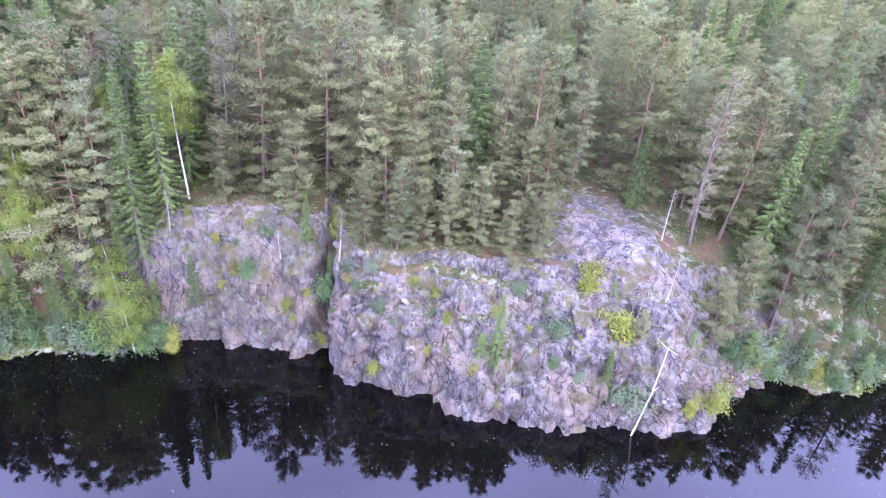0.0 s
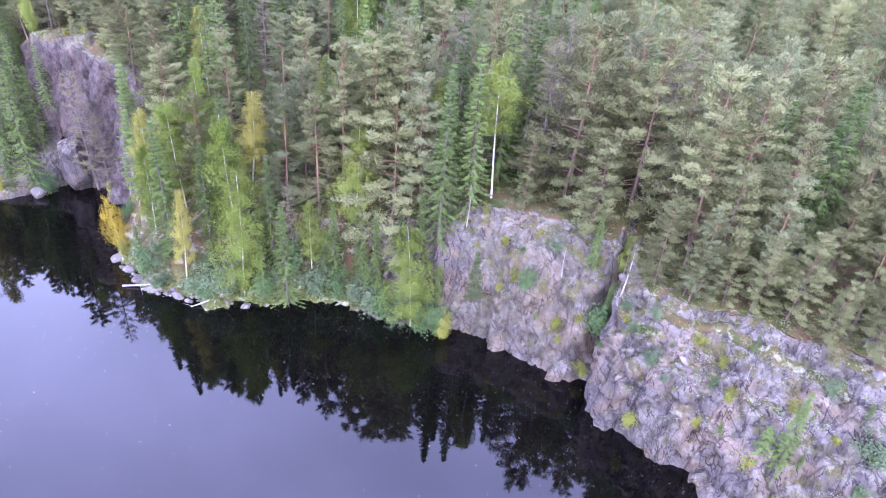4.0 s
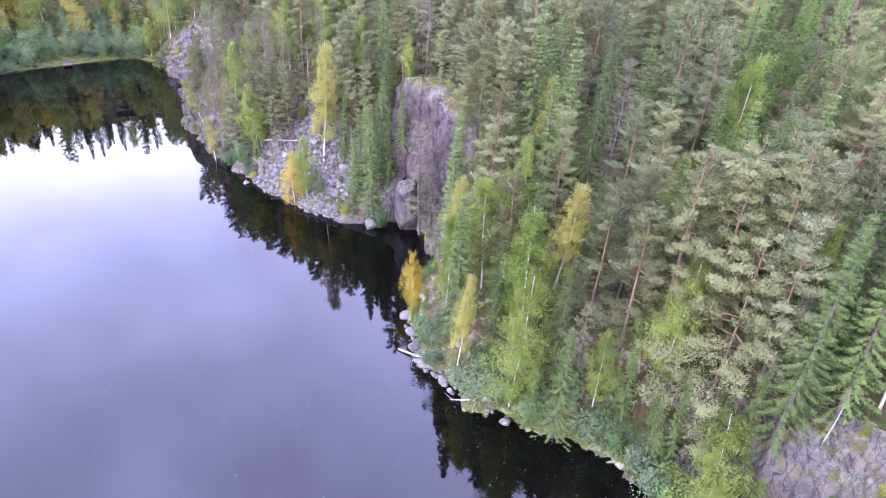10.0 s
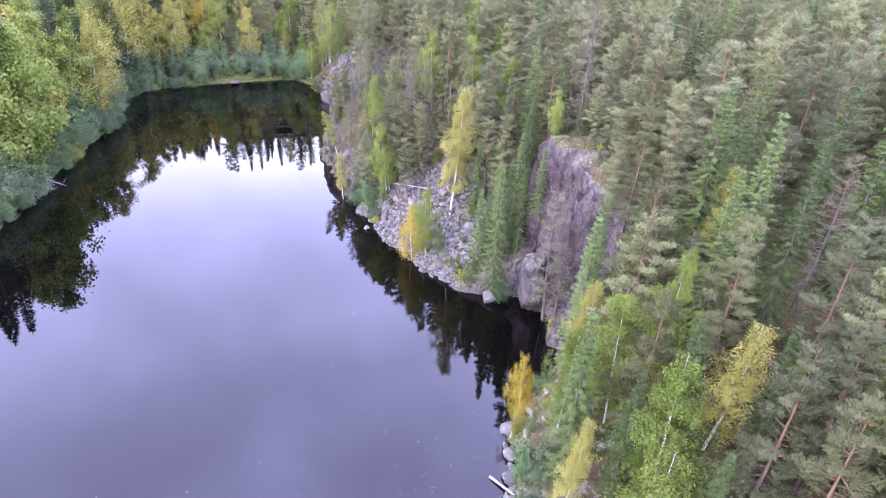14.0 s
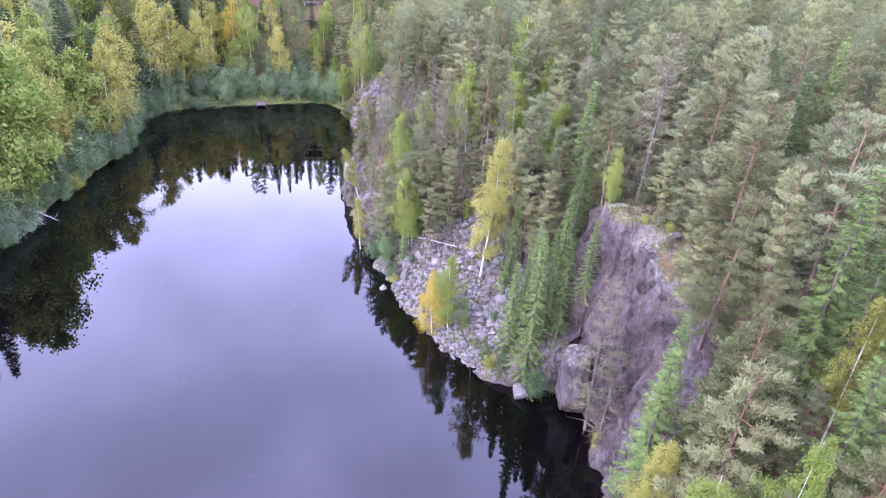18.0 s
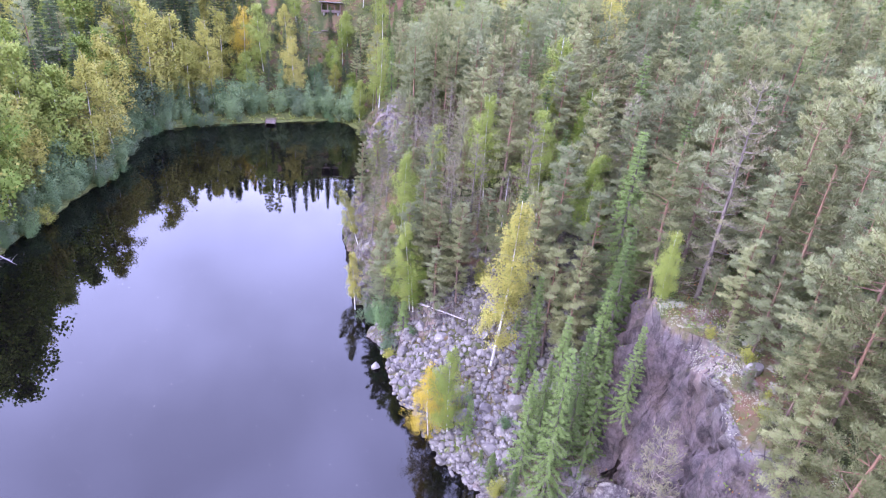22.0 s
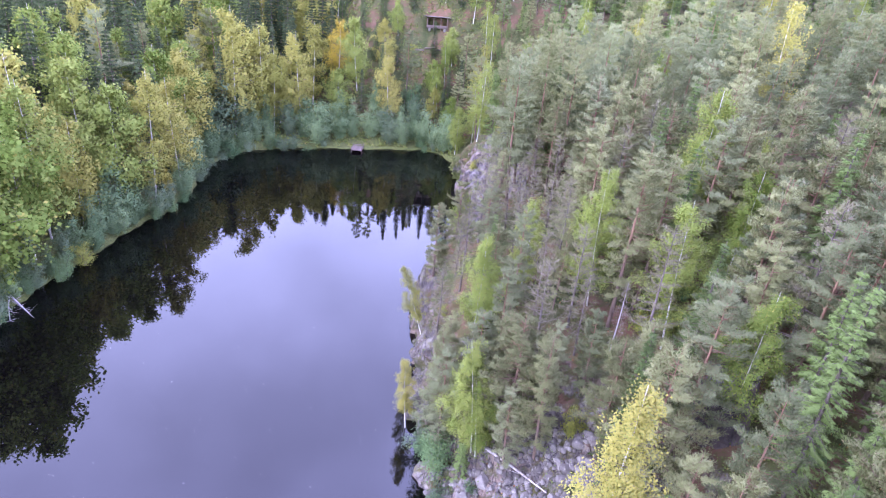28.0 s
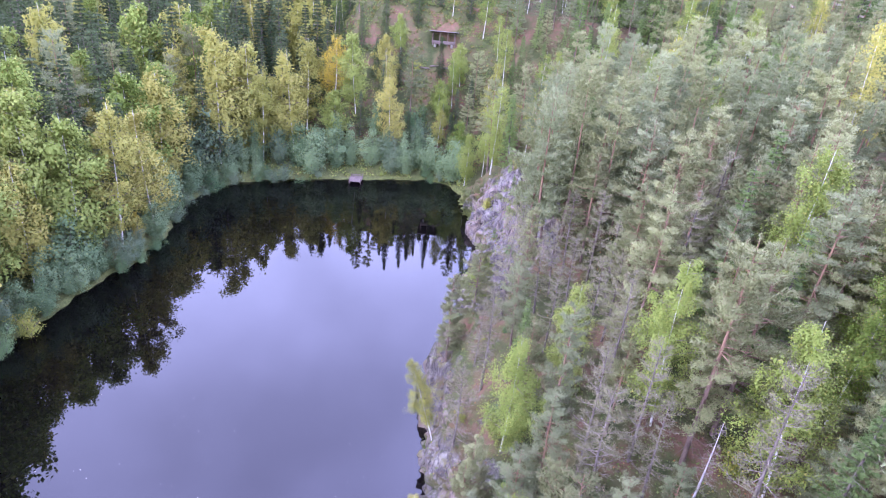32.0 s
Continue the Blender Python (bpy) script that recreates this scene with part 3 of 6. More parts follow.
def build_ground():
    cols = []                        # per column: shore x, y, way x, y, profile offsets and heights
    xs = np.concatenate([np.arange(95, 52, -1.0), np.arange(52, -189, -0.27)])
    tab = np.stack([np.interp(xs, N_X, N_TAB[:, j]) for j in range(N_TAB.shape[1])], 1)
    for x, t in zip(xs, tab):
        wob = 0.35 * math.sin(x * 1.1) + 0.25 * math.sin(x * 2.7 + 1)
        po = [0, t[1], t[3], t[5], t[7], 40, 110, 900]
        pz = [0, t[2], t[4], t[6], t[8], t[9], t[9] + 7, 70]
        cols.append((x, t[0] + 0.4 * wob, 0.0, 1.0, po, pz))
    n_north = len(cols)
    pts = [(cols[-1][0], cols[-1][1], 0.0, 1.0)] + WEST + [(cols[0][0], cols[0][1], 0.0, 1.0)]
    last_po, last_pz = cols[-1][4], cols[-1][5]
    total = len(pts) - 1
    for i in range(total):
        a, b = np.array(pts[i]), np.array(pts[i + 1])
        n = max(2, int(np.hypot(*(b - a)[:2]) / 0.9))
        for k in range(n):
            f = (k + (1 if i == 0 else 0)) / n
            p = a + (b - a) * min(f, 1.0)
            w = np.clip((p[1] - (-12)) / 10, 0, 1) if p[0] < -150 else 0.0
            po = np.array([0] + [q[0] for q in S_PROF][:7])
            zs = np.interp(po, [0] + [q[0] for q in S_PROF], [0] + [q[1] for q in S_PROF])
            po2 = np.array([0] + [q[0] for q in W_PROF][:7])
            zw = np.array([0] + [q[1] for q in W_PROF][:7])
            po, pz = po * (1 - w) + po2 * w, zs * (1 - w) + zw * w
            po[-1], pz[-1] = 900, 70
            if i == 0:               # from the last cliff column to the low shore
                po, pz = np.array(last_po) * (1 - f) + po * f, np.array(last_pz) * (1 - f) + pz * f
            wob = 0.25 * math.sin(i + k * 0.8) + 0.2 * math.sin(k * 1.9)
            cols.append((p[0] + wob * p[2], p[1] + wob * p[3], p[2], p[3], list(po), list(pz)))
    # rows: two below the water, many over the face, then wider steps inland
    share = [0.0, 9, 10, 10, 11, 12, 9, 5]
    nrow = 2 + int(sum(share)) + 1
    P = np.zeros((len(cols), nrow, 3))
    for c, (x, y, wx, wy, po, pz) in enumerate(cols):
        o, z = [-0.5, -0.12], [-2.0, -0.6]
        for j in range(1, 8):
            m = int(share[j])
            f = np.arange(m) / m
            if j == 7:
                f = f ** 1.5
            o += list(po[j - 1] + (po[j] - po[j - 1]) * f)
            z += list(pz[j - 1] + (pz[j] - pz[j - 1]) * f)
        o.append(po[7])
        z.append(pz[7])
        o, z = np.array(o), np.array(z)
        n = math.hypot(wx, wy)
        P[c, :, 0], P[c, :, 1], P[c, :, 2] = x + wx / n * o, y + wy / n * o, z
    # ledges: upright steps with treads between, out of line from block to block
    X, Z = P[:n_north, 2:42, 0], P[:n_north, 2:42, 2]
    block = np.floor((X + 1.6 * np.sin(Z * 0.45 + 1)) / 2.9)
    phase = np.modf(np.abs(np.sin(block * 12.9898) * 43758.5453))[0]
    tread = np.interp(X, [-190, -172, -145, -139, -110, -104, -90, -70, -64, -42, -26, -10, -7, 34, 60], [.3, .9, 1.0, .6, .6, .1, .05, .2, .4, .4, .5, .4, .8, .75, .3])
    step = np.modf(Z / 2.6 + phase)[0]
    P[:n_north, 2:42, 1] -= 0.45 * tread * (step - 0.5) * np.clip(Z / 1.5, 0, 1)
    # fractured blocks on the steep parts, swells on the flat ones
    d1 = np.gradient(P, axis=0)
    d2 = np.gradient(P, axis=1)
    nor = np.cross(d2, d1)
    nor /= np.linalg.norm(nor, axis=2, keepdims=True) + 1e-9
    nor *= np.where(nor[:, :, 2:3] < -0.2, -1, 1)
    steep = np.clip((0.93 - np.abs(nor[:, :, 2])) / 0.35, 0, 1)
    steep[n_north:] = 0
    steep[:, :1] *= 0.3
    steep[:, 52:] = 0
    steep *= (1 - 0.4 * np.exp(-((P[:, :1, 0] + 83) / 4.5) ** 4))
    steep *= (1 - 0.75 * np.exp(-((P[:, :1, 0] + 9.8) / 1.1) ** 4))
    steep *= (1 - 0.25 * np.exp(-((P[:, :1, 0] + 18) / 8.5) ** 6))
    flat = P.reshape(-1, 3)
    warp = flat + 0.22 * np.stack([np.sin(flat[:, 1] * 0.9 + flat[:, 2] * 1.1), np.sin(flat[:, 2] * 0.8 + flat[:, 0] * 0.7), np.sin(flat[:, 0] * 0.9)], 1)
    slant = warp @ np.array([[0.90, 0.1, 0.42], [-0.1, 1, 0], [-0.42, 0, 0.90]])
    v1, e1, t1 = cells(slant, (3.6, 3.6, 7.0), 11)
    v2, e2, t2 = cells(slant, (1.25, 1.25, 4.2), 23)
    v3, e3, t3 = cells(slant, (0.8, 0.8, 1.3), 31)
    disp = (v1 - 0.5) * 1.2 + t1 * 0.9 + (v2 - 0.5) * 0.75 + t2 * 0.4 + (v3 - 0.5) * 0.32 + t3 * 0.3
    disp = np.clip(disp, -1.3, 1.1)
    disp -= 0.6 * np.clip(1 - e1 / 0.06, 0, 1)
    swell = 0.35 * np.sin(flat[:, 0] * 0.31 + 1) * np.sin(flat[:, 1] * 0.37) + 0.22 * np.sin(flat[:, 0] * 0.83) * np.sin(flat[:, 1] * 0.71 + 2)
    inland = np.clip((np.arange(nrow) - 6) / 12, 0, 1)[None, :]
    inland[:, -8:] *= 0.3
    P += nor * (disp.reshape(steep.shape) * steep)[:, :, None]
    P[:, :, 2] += swell.reshape(steep.shape) * (1 - steep) * inland
    # where the rock lies bare
    zone = np.interp(P[:, :, 0], [-200, -180, -172, -145, -138, -112, -108, -92, -86, -70, -64, -38, -33, -27, 24, 34, 60], [0, 0.2, 1, 1, 0.55, 0.5, 0.8, 0.8, 1, 1, 0.35, 0.25, 0.7, 1, 1, 0.6, 0.3])
    bare = np.clip((0.90 - np.abs(nor[:, :, 2])) / 0.22, 0, 1) * zone
    bare[:n_north, 2:30] = np.maximum(bare[:n_north, 2:30], 0.52 * zone[:n_north, 2:30])
    bare[n_north:] = 0
    crown = np.exp(-((P[:, :, 0] - 17.5) / 6.5) ** 2 - ((P[:, :, 1] - 58.5) / 7.0) ** 2) + 0.8 * np.exp(-((P[:, :, 0] + 83) / 5) ** 2 - ((P[:, :, 1] - 53.5) / 1.6) ** 2)
    crown += 0.7 * np.exp(-((P[:, :, 0] + 17) / 8) ** 2 - ((P[:, :, 1] - 54) / 2.2) ** 2)
    bare = np.clip(bare + crown, 0, 1)
    n, m = P.shape[:2]
    i, j = np.meshgrid(np.arange(n), np.arange(m - 1), indexing="ij")
    i2 = (i + 1) % n
    F = np.stack([i * m + j, i * m + j + 1, i2 * m + j + 1, i2 * m + j], -1).reshape(-1, 4)
    fresh = np.clip((P[:, :, 1] - 47.5) / 1.5, 0, 1) * np.clip((19.2 - P[:, :, 2]) / 1.5, 0, 1) * np.clip((-64.5 - P[:, :, 0]) / 2, 0, 1) * np.clip((P[:, :, 0] + 97) / 3, 0, 1)
    return P.reshape(-1, 3), F, bare.ravel(), fresh.ravel()


G_V, G_F, G_BARE, G_FRESH = build_ground()
ground = new("ground", mesh_from("ground", G_V, G_F, M_GROUND))
ground.data.attributes.new("bare_rock", "FLOAT", "POINT").data.foreach_set("value", G_BARE.astype(np.float32))
ground.data.attributes.new("fresh_face", "FLOAT", "POINT").data.foreach_set("value", G_FRESH.astype(np.float32))
tagged(ground, "purple-grey granite cliffs and mossy forest floor round the lake", "ground", kind="structure")
TREE = BVHTree.FromPolygons([Vector(v) for v in G_V.tolist()], G_F.tolist())


def zat(x, y):
    """Height of the land at x, y, and how flat it is."""
    hit = TREE.ray_cast(Vector((x, y, 200)), Vector((0, 0, -1)))
    if hit[0] is None:
        return 0.0, 1.0
    return hit[0].z, abs(hit[1].z)


lake = new("lake", mesh_from("lake", [(-230, -60, 0), (130, -60, 0), (130, 90, 0), (-230, 90, 0)], [(0, 1, 2, 3)], M_WATER))
tagged(lake, "still black forest lake mirroring sky and trees", "lake", kind="structure")


# ---- trees ----
def spikes(rs, p, d, length, width):
    """Narrow triangles from base points p along d."""
    d = d / (np.linalg.norm(d, axis=1, keepdims=True) + 1e-9)
    side = np.cross(d, rs.normal(size=d.shape))
    side /= np.linalg.norm(side, axis=1, keepdims=True) + 1e-9
    w = np.reshape(width, (-1, 1)) * 0.5
    v = np.stack([p - side * w, p + side * w, p + d * np.reshape(length, (-1, 1))], 1)
    return v.reshape(-1, 3), np.arange(3 * len(p)).reshape(-1, 3)


def diamonds(rs, p, d, size):
    """Small leaf-shaped quads at p, lying about d."""
    d = d / (np.linalg.norm(d, axis=1, keepdims=True) + 1e-9)
    side = np.cross(d, rs.normal(size=d.shape))
    side /= np.linalg.norm(side, axis=1, keepdims=True) + 1e-9
    s = np.reshape(size, (-1, 1))
    v = np.stack([p, p + d * s * 0.5 + side * s * 0.38, p + d * s, p + d * s * 0.5 - side * s * 0.38], 1)
    return v.reshape(-1, 3), np.arange(4 * len(p)).reshape(-1, 4)


def stick(points, radii, sides=5):
    """A tapering stick through points."""
    pts = np.asarray(points, float)
    v, f = [], []
    for i, p in enumerate(pts):
        d = pts[min(i + 1, len(pts) - 1)] - pts[max(i - 1, 0)]
        d /= np.linalg.norm(d) + 1e-9
        a = np.cross(d, (0.3, 0.9, 0.2) if abs(d[2]) > 0.8 else (0, 0, 1))
        a /= np.linalg.norm(a) + 1e-9
        b = np.cross(d, a)
        for k in range(sides):
            t = 2 * math.pi * k / sides
            v.append(p + radii[i] * (a * math.cos(t) + b * math.sin(t)))
    for i in range(len(pts) - 1):
        for k in range(sides):
            k2 = (k + 1) % sides
            f.append((i * sides + k, i * sides + k2, (i + 1) * sides + k2, (i + 1) * sides + k))
    return np.array(v), np.array(f)


def join(bits):
    vs, fs, n = [], [], 0
    for v, f in bits:
        vs.append(v)
        fs.append(f + n)
        n += len(v)
    return np.concatenate(vs), np.concatenate(fs)


def trunk_line(rs, h, lean=0.02, bend=0.25, n=7):
    az = rs.uniform(0, 6.28)
    t = np.linspace(0, 1, n)
    off = lean * h * t + bend * np.sin(t * 3.0) * rs.uniform(0.3, 1)
    return np.stack([off * math.cos(az), off * math.sin(az), h * t - 0.35 * (t == 0)], 1)


def along(line, t):
    n = len(line) - 1
    i = min(int(t * n), n - 1)
    return line[i] + (line[i + 1] - line[i]) * (t * n - i)


def twigs(p, q, width):
    """Thin crossed blades from p to q for the twigs of a crown."""
    d = q - p
    d /= np.linalg.norm(d, axis=1, keepdims=True) + 1e-9
    a = np.cross(d, (0.31, 0.17, 0.93))
    a /= np.linalg.norm(a, axis=1, keepdims=True) + 1e-9
    b = np.cross(d, a)
    v = np.concatenate([np.stack([p - k * width, p + k * width, q + k * width * 0.4, q - k * width * 0.4], 1) for k in (a, b)])
    return v.reshape(-1, 3), np.arange(4 * len(v)).reshape(-1, 4)


def pine_bits(seed, h, start, radius, dense=1.0, fine=1.0, tuft=15, light=False):
    """A Scots pine: orange-brown stem, open limbs and cloud-like tufts of needles at the twigs' ends."""
    rs = np.random.RandomState(seed)
    line = trunk_line(rs, h, 0.025, 0.35)
    r0 = 0.0095 * h + 0.03
    trunk = stick(line[::3], [r0, r0 * 0.6, r0 * 0.12], 4) if light else stick(line, [r0 * (1 - 0.9 * i / 6) for i in range(7)], 6)
    limbs, P, D, A, B = [], [], [], [], []
    up = np.array([0, 0, 1.0])
    lop, heavy = rs.uniform(0, 6.28), rs.uniform(0.05, 0.3)
    z = start
    while z < h * 0.97:
        t = (z - start) / (h - start)
        reach = radius * (min(1.0, 0.62 + 1.9 * t) * (1.0 - t) ** 0.62 + 0.10) * rs.uniform(0.75, 1.15)
        n, a0 = rs.randint(2, 4), rs.uniform(0, 6.28)
        for b in range(n):
            if rs.rand() < 0.12:
                continue
            az = a0 + 6.283 * b / n + rs.uniform(-0.5, 0.5)
            L = reach * rs.uniform(0.55, 1.2) * (1 + heavy * math.cos(az - lop))
            s = along(line, min(0.99, z / h + rs.uniform(-0.02, 0.02)))
            out = np.array([math.cos(az), math.sin(az), -0.22 + 0.65 * t + rs.uniform(-0.15, 0.15)])
            side = np.array([-math.sin(az), math.cos(az), 0.0])
            mid, end = s + out * L * 0.55 - up * 0.05 * L, s + out * L + up * 0.12 * L
            if not light:
                limbs.append(stick([s, mid, end], [0.016 + 0.014 * L, 0.010 + 0.006 * L, 0.006], 3))
            m = max(3, int((3.0 + 6.0 * L) * dense))
            u = rs.uniform(0.08, 1.0, (m, 1)) ** 0.75
            foot = np.where(u < 0.55, s + (mid - s) * u / 0.55, mid + (end - mid) * (u - 0.55) / 0.45)
            way = out * rs.uniform(0.4, 1.0, (m, 1)) + side * rs.uniform(-1, 1, (m, 1)) * 0.95 + up * rs.uniform(0.0, 0.5, (m, 1))
            tip = foot + way * (0.18 + 0.30 * L * (1.2 - u)) * rs.uniform(0.6, 1.2, (m, 1))
            A.append(foot)
            B.append(tip)
            v = rs.uniform(0.30, 1.08, (m, tuft, 1))
            spread = rs.normal(size=(m, tuft, 3)) * (0.10, 0.10, 0.065)
            P.append((foot[:, None] + (tip - foot)[:, None] * v + spread).reshape(-1, 3))
            D.append((way[:, None] * 0.5 + up * 0.45 + rs.normal(size=(m, tuft, 3)) * 0.6).reshape(-1, 3))
        z += rs.uniform(0.18, 0.42) * (0.75 + 0.03 * h)
    P.append(np.tile(line[-1] - (0, 0, 0.15), (24, 1)) + rs.normal(size=(24, 3)) * 0.1)
    D.append(rs.normal(size=(24, 3)) * 0.45 + (0, 0, 0.8))
    if not light:
        for _ in range(16):              # dead stubs below the crown
            zz = rs.uniform(0.3 * start, start * 1.4)
            az = rs.uniform(0, 6.28)
            s = along(line, zz / h)
            L = rs.uniform(0.4, 1.5)
            limbs.append(stick([s, s + np.array([math.cos(az), math.sin(az), -0.12]) * L], [0.02, 0.006], 3))
    if not light:
        limbs.append(twigs(np.concatenate(A), np.concatenate(B), 0.010))
    P, D = np.concatenate(P), np.concatenate(D)
    n = len(P)
    crown = spikes(rs, P, D, rs.uniform(0.15, 0.29, n) * fine, rs.uniform(0.035, 0.062, n) * fine)
    return trunk, join(limbs) if limbs else None, crown


def spruce_bits(seed, h, radius, dense=1.0, big=1.0, coarse=1.0, sprig=3, thin=0.7):
    """A Norway spruce: dense narrow cone of drooping branches."""
    rs = np.random.RandomState(seed)
    line = trunk_line(rs, h, 0.01, 0.08)
    r0 = 0.010 * h + 0.02
    trunk = stick(line, [r0 * (1 - 0.9 * i / 6) for i in range(7)], 6) if coarse == 1 else stick(line[::3], [r0, r0 * 0.55, r0 * 0.1], 3)
    limbs, P, D = [], [], []
    z = 0.06 * h if coarse == 1 else 0.2 * h
    while z < h * 0.99:
        t = z / h
        reach = radius * ((1 - t) ** 0.85 + 0.04) * rs.uniform(0.85, 1.1)
        n = rs.randint(4, 7) if coarse == 1 else 4
        a0 = rs.uniform(0, 6.28)
        for b in range(n):
            az = a0 + 6.283 * b / n + rs.uniform(-0.4, 0.4)
            L = reach * rs.uniform(0.65, 1.2)
            s = along(line, t)
            out = np.array([math.cos(az), math.sin(az), 0])
            tip = s + out * L + np.array([0, 0, (-0.42 + 0.75 * t) * L])
            mid = s + out * L * 0.6 + np.array([0, 0, (-0.34 + 0.6 * t) * L])
            if coarse == 1 and b % 2 == 0:
                limbs.append(stick([s, tip], [0.012 + 0.012 * L, 0.005], 3))
            m = max(3, int((2.5 + 5.5 * L) * dense))
            u = rs.uniform(0.12, 1.0, m)
            base = s + np.outer(u, tip - s)
            base[:, 2] -= 0.10 * L * np.sin(u * 3.1)
            k = sprig if coarse == 1 else 3
            base = np.repeat(base, k, 0)
            side = np.cross(out, (0, 0, 1))
            sg = rs.uniform(-1, 1, (m * k, 1))
            P.append(base)
            D.append(out * 0.55 + side * sg * 1.1 + np.array([0, 0, -0.35]) + rs.normal(size=(m * k, 3)) * 0.22)
        z += rs.uniform(0.22, 0.42) * (0.7 + 0.03 * h) * coarse
    P.append(np.tile(line[-1], (6, 1)))
    D.append(rs.normal(size=(6, 3)) * 0.4 + (0, 0, 0.8))
    P, D = np.concatenate(P), np.concatenate(D)
    n = len(P)
    crown = spikes(rs, P, D, rs.uniform(0.30, 0.58, n) * big, rs.uniform(0.11, 0.20, n) * big * (thin if coarse == 1 else 1.0))
    return trunk, join(limbs) if limbs else None, crown


def birch_bits(seed, h, start, radius, dense=1.0, big=1.0, lean=0.05, droop=0.26, coarse=1.0):
    """A birch: white stem, ascending limbs, small leaves in hanging sprays."""
    rs = np.random.RandomState(seed)
    line = trunk_line(rs, h, lean, 0.3)
    r0 = 0.0062 * h + 0.015
    trunk = stick(line, [r0 * (1 - 0.88 * i / 6) for i in range(7)], 6) if coarse == 1 else stick(line[::3], [r0, r0 * 0.55, r0 * 0.12], 3)
    limbs, P, D = [], [], []
    z = start
    while z < h * 0.98:
        t = (z - start) / (h - start)
        reach = radius * (math.sin(min(1.0, 0.22 + 0.95 * t) * 3.0) ** 0.8 * 0.95 + 0.12) if t < 0.83 else radius * 0.42 * (1.1 - t) / 0.27 + 0.15
        for b in range(rs.randint(2, 4)):
            az = rs.uniform(0, 6.28)
            L = reach * rs.uniform(0.6, 1.2)
            s = along(line, z / h)
            dirn = np.array([math.cos(az), math.sin(az), rs.uniform(0.35, 0.8)])
            mid, end = s + dirn * L * 0.6, s + dirn * L * np.array([1, 1, 0.75])
            limbs.append(stick([s, end], [0.012 + 0.010 * L, 0.005], 3))
            for c in range(max(1, int(1.7 + 1.7 * L))):
                u = rs.uniform(0.3, 1.05)
                cen = s + (end - s) * u + rs.normal(size=3) * 0.18 * L
                m = int((17 if coarse == 1 else 11) * dense)
                off = rs.normal(size=(m, 3)) * np.array([0.23, 0.23, 0.22]) * (0.7 + 0.25 * L)
                strand = rs.randint(0, 5, m)
                off[:, :2] = off[:, :2] * 0.45 + (rs.normal(size=(5, 2)) * 0.26 * (0.7 + 0.25 * L))[strand]
                off[:, 2] -= rs.uniform(0, 1, m) * droop * 2.0
                P.append(cen + off)
                D.append(rs.normal(size=(m, 3)) + (0, 0, -0.5))
        z += rs.uniform(0.3, 0.6) * (0.6 + 0.04 * h) * coarse
    P, D = np.concatenate(P), np.concatenate(D)
    n = len(P)
    crown = diamonds(rs, P, D, rs.uniform(0.15, 0.28, n) * big * (1 if coarse == 1 else 1.25))
    return trunk, join(limbs), crown


def bush_bits(seed, h, radius, dense=1.0, big=1.0):
    """A bush of many stems with broad leaves."""
    rs = np.random.RandomState(seed)
    stems, P, D = [], [], []
    for i in range(10):
        az, out = rs.uniform(0, 6.28), rs.uniform(0.15, 1.0)
        tip = np.array([math.cos(az) * radius * out, math.sin(az) * radius * out, h * rs.uniform(0.6, 1.05) * (1.1 - 0.45 * out ** 2)])
        mid = tip * np.array([0.35, 0.35, 0.55])
        stems.append(stick([(0, 0, -0.2), mid, tip], [0.035, 0.022, 0.006], 4))
        for c in range(max(4, int(5 * h / 2.2))):
            u = rs.uniform(0.15, 1.03)
            a = mid * (u / 0.55) if u < 0.55 else mid + (tip - mid) * (u - 0.55) / 0.45
            m = int(30 * dense)
            cen = a + rs.normal(size=3) * 0.16 * radius
            cen[2] = max(cen[2], 0.15)
            P.append(cen + rs.normal(size=(m, 3)) * 0.20 * (0.6 + 0.35 * radius))
            D.append(rs.normal(size=(m, 3)) + (0, 0, -0.2))
    P, D = np.concatenate(P), np.concatenate(D)
    crown = diamonds(rs, P, D, rs.uniform(0.11, 0.20, len(P)) * big)
    return join(stems), None, crown


def bare_bits(seed, h, radius, start=0.25):
    """A dead or leafless tree: a grey stem with many bare twigs."""
    rs = np.random.RandomState(seed)
    line = trunk_line(rs, h, 0.03, 0.2)
    trunk = stick(line, [(0.011 * h + 0.02) * (1 - 0.9 * i / 6) for i in range(7)], 6)
    limbs = []
    z = start * h
    while z < 0.98 * h:
        t = z / h
        for b in range(rs.randint(2, 5)):
            az, L = rs.uniform(0, 6.28), radius * (1.15 - t) * rs.uniform(0.5, 1.2)
            s = along(line, t)
            d = np.array([math.cos(az), math.sin(az), rs.uniform(-0.3, 0.3)])
            mid, end = s + d * L * 0.5, s + d * L + (0, 0, rs.uniform(-0.2, 0.2))
            limbs.append(stick([s, mid, end], [0.022, 0.014, 0.006], 3))
            for q in range(4):
                p = mid + (end - mid) * rs.uniform(-0.4, 1)
                limbs.append(stick([p, p + rs.normal(size=3) * 0.34], [0.009, 0.004], 3))
        z += rs.uniform(0.25, 0.5)
    return trunk, join(limbs), None


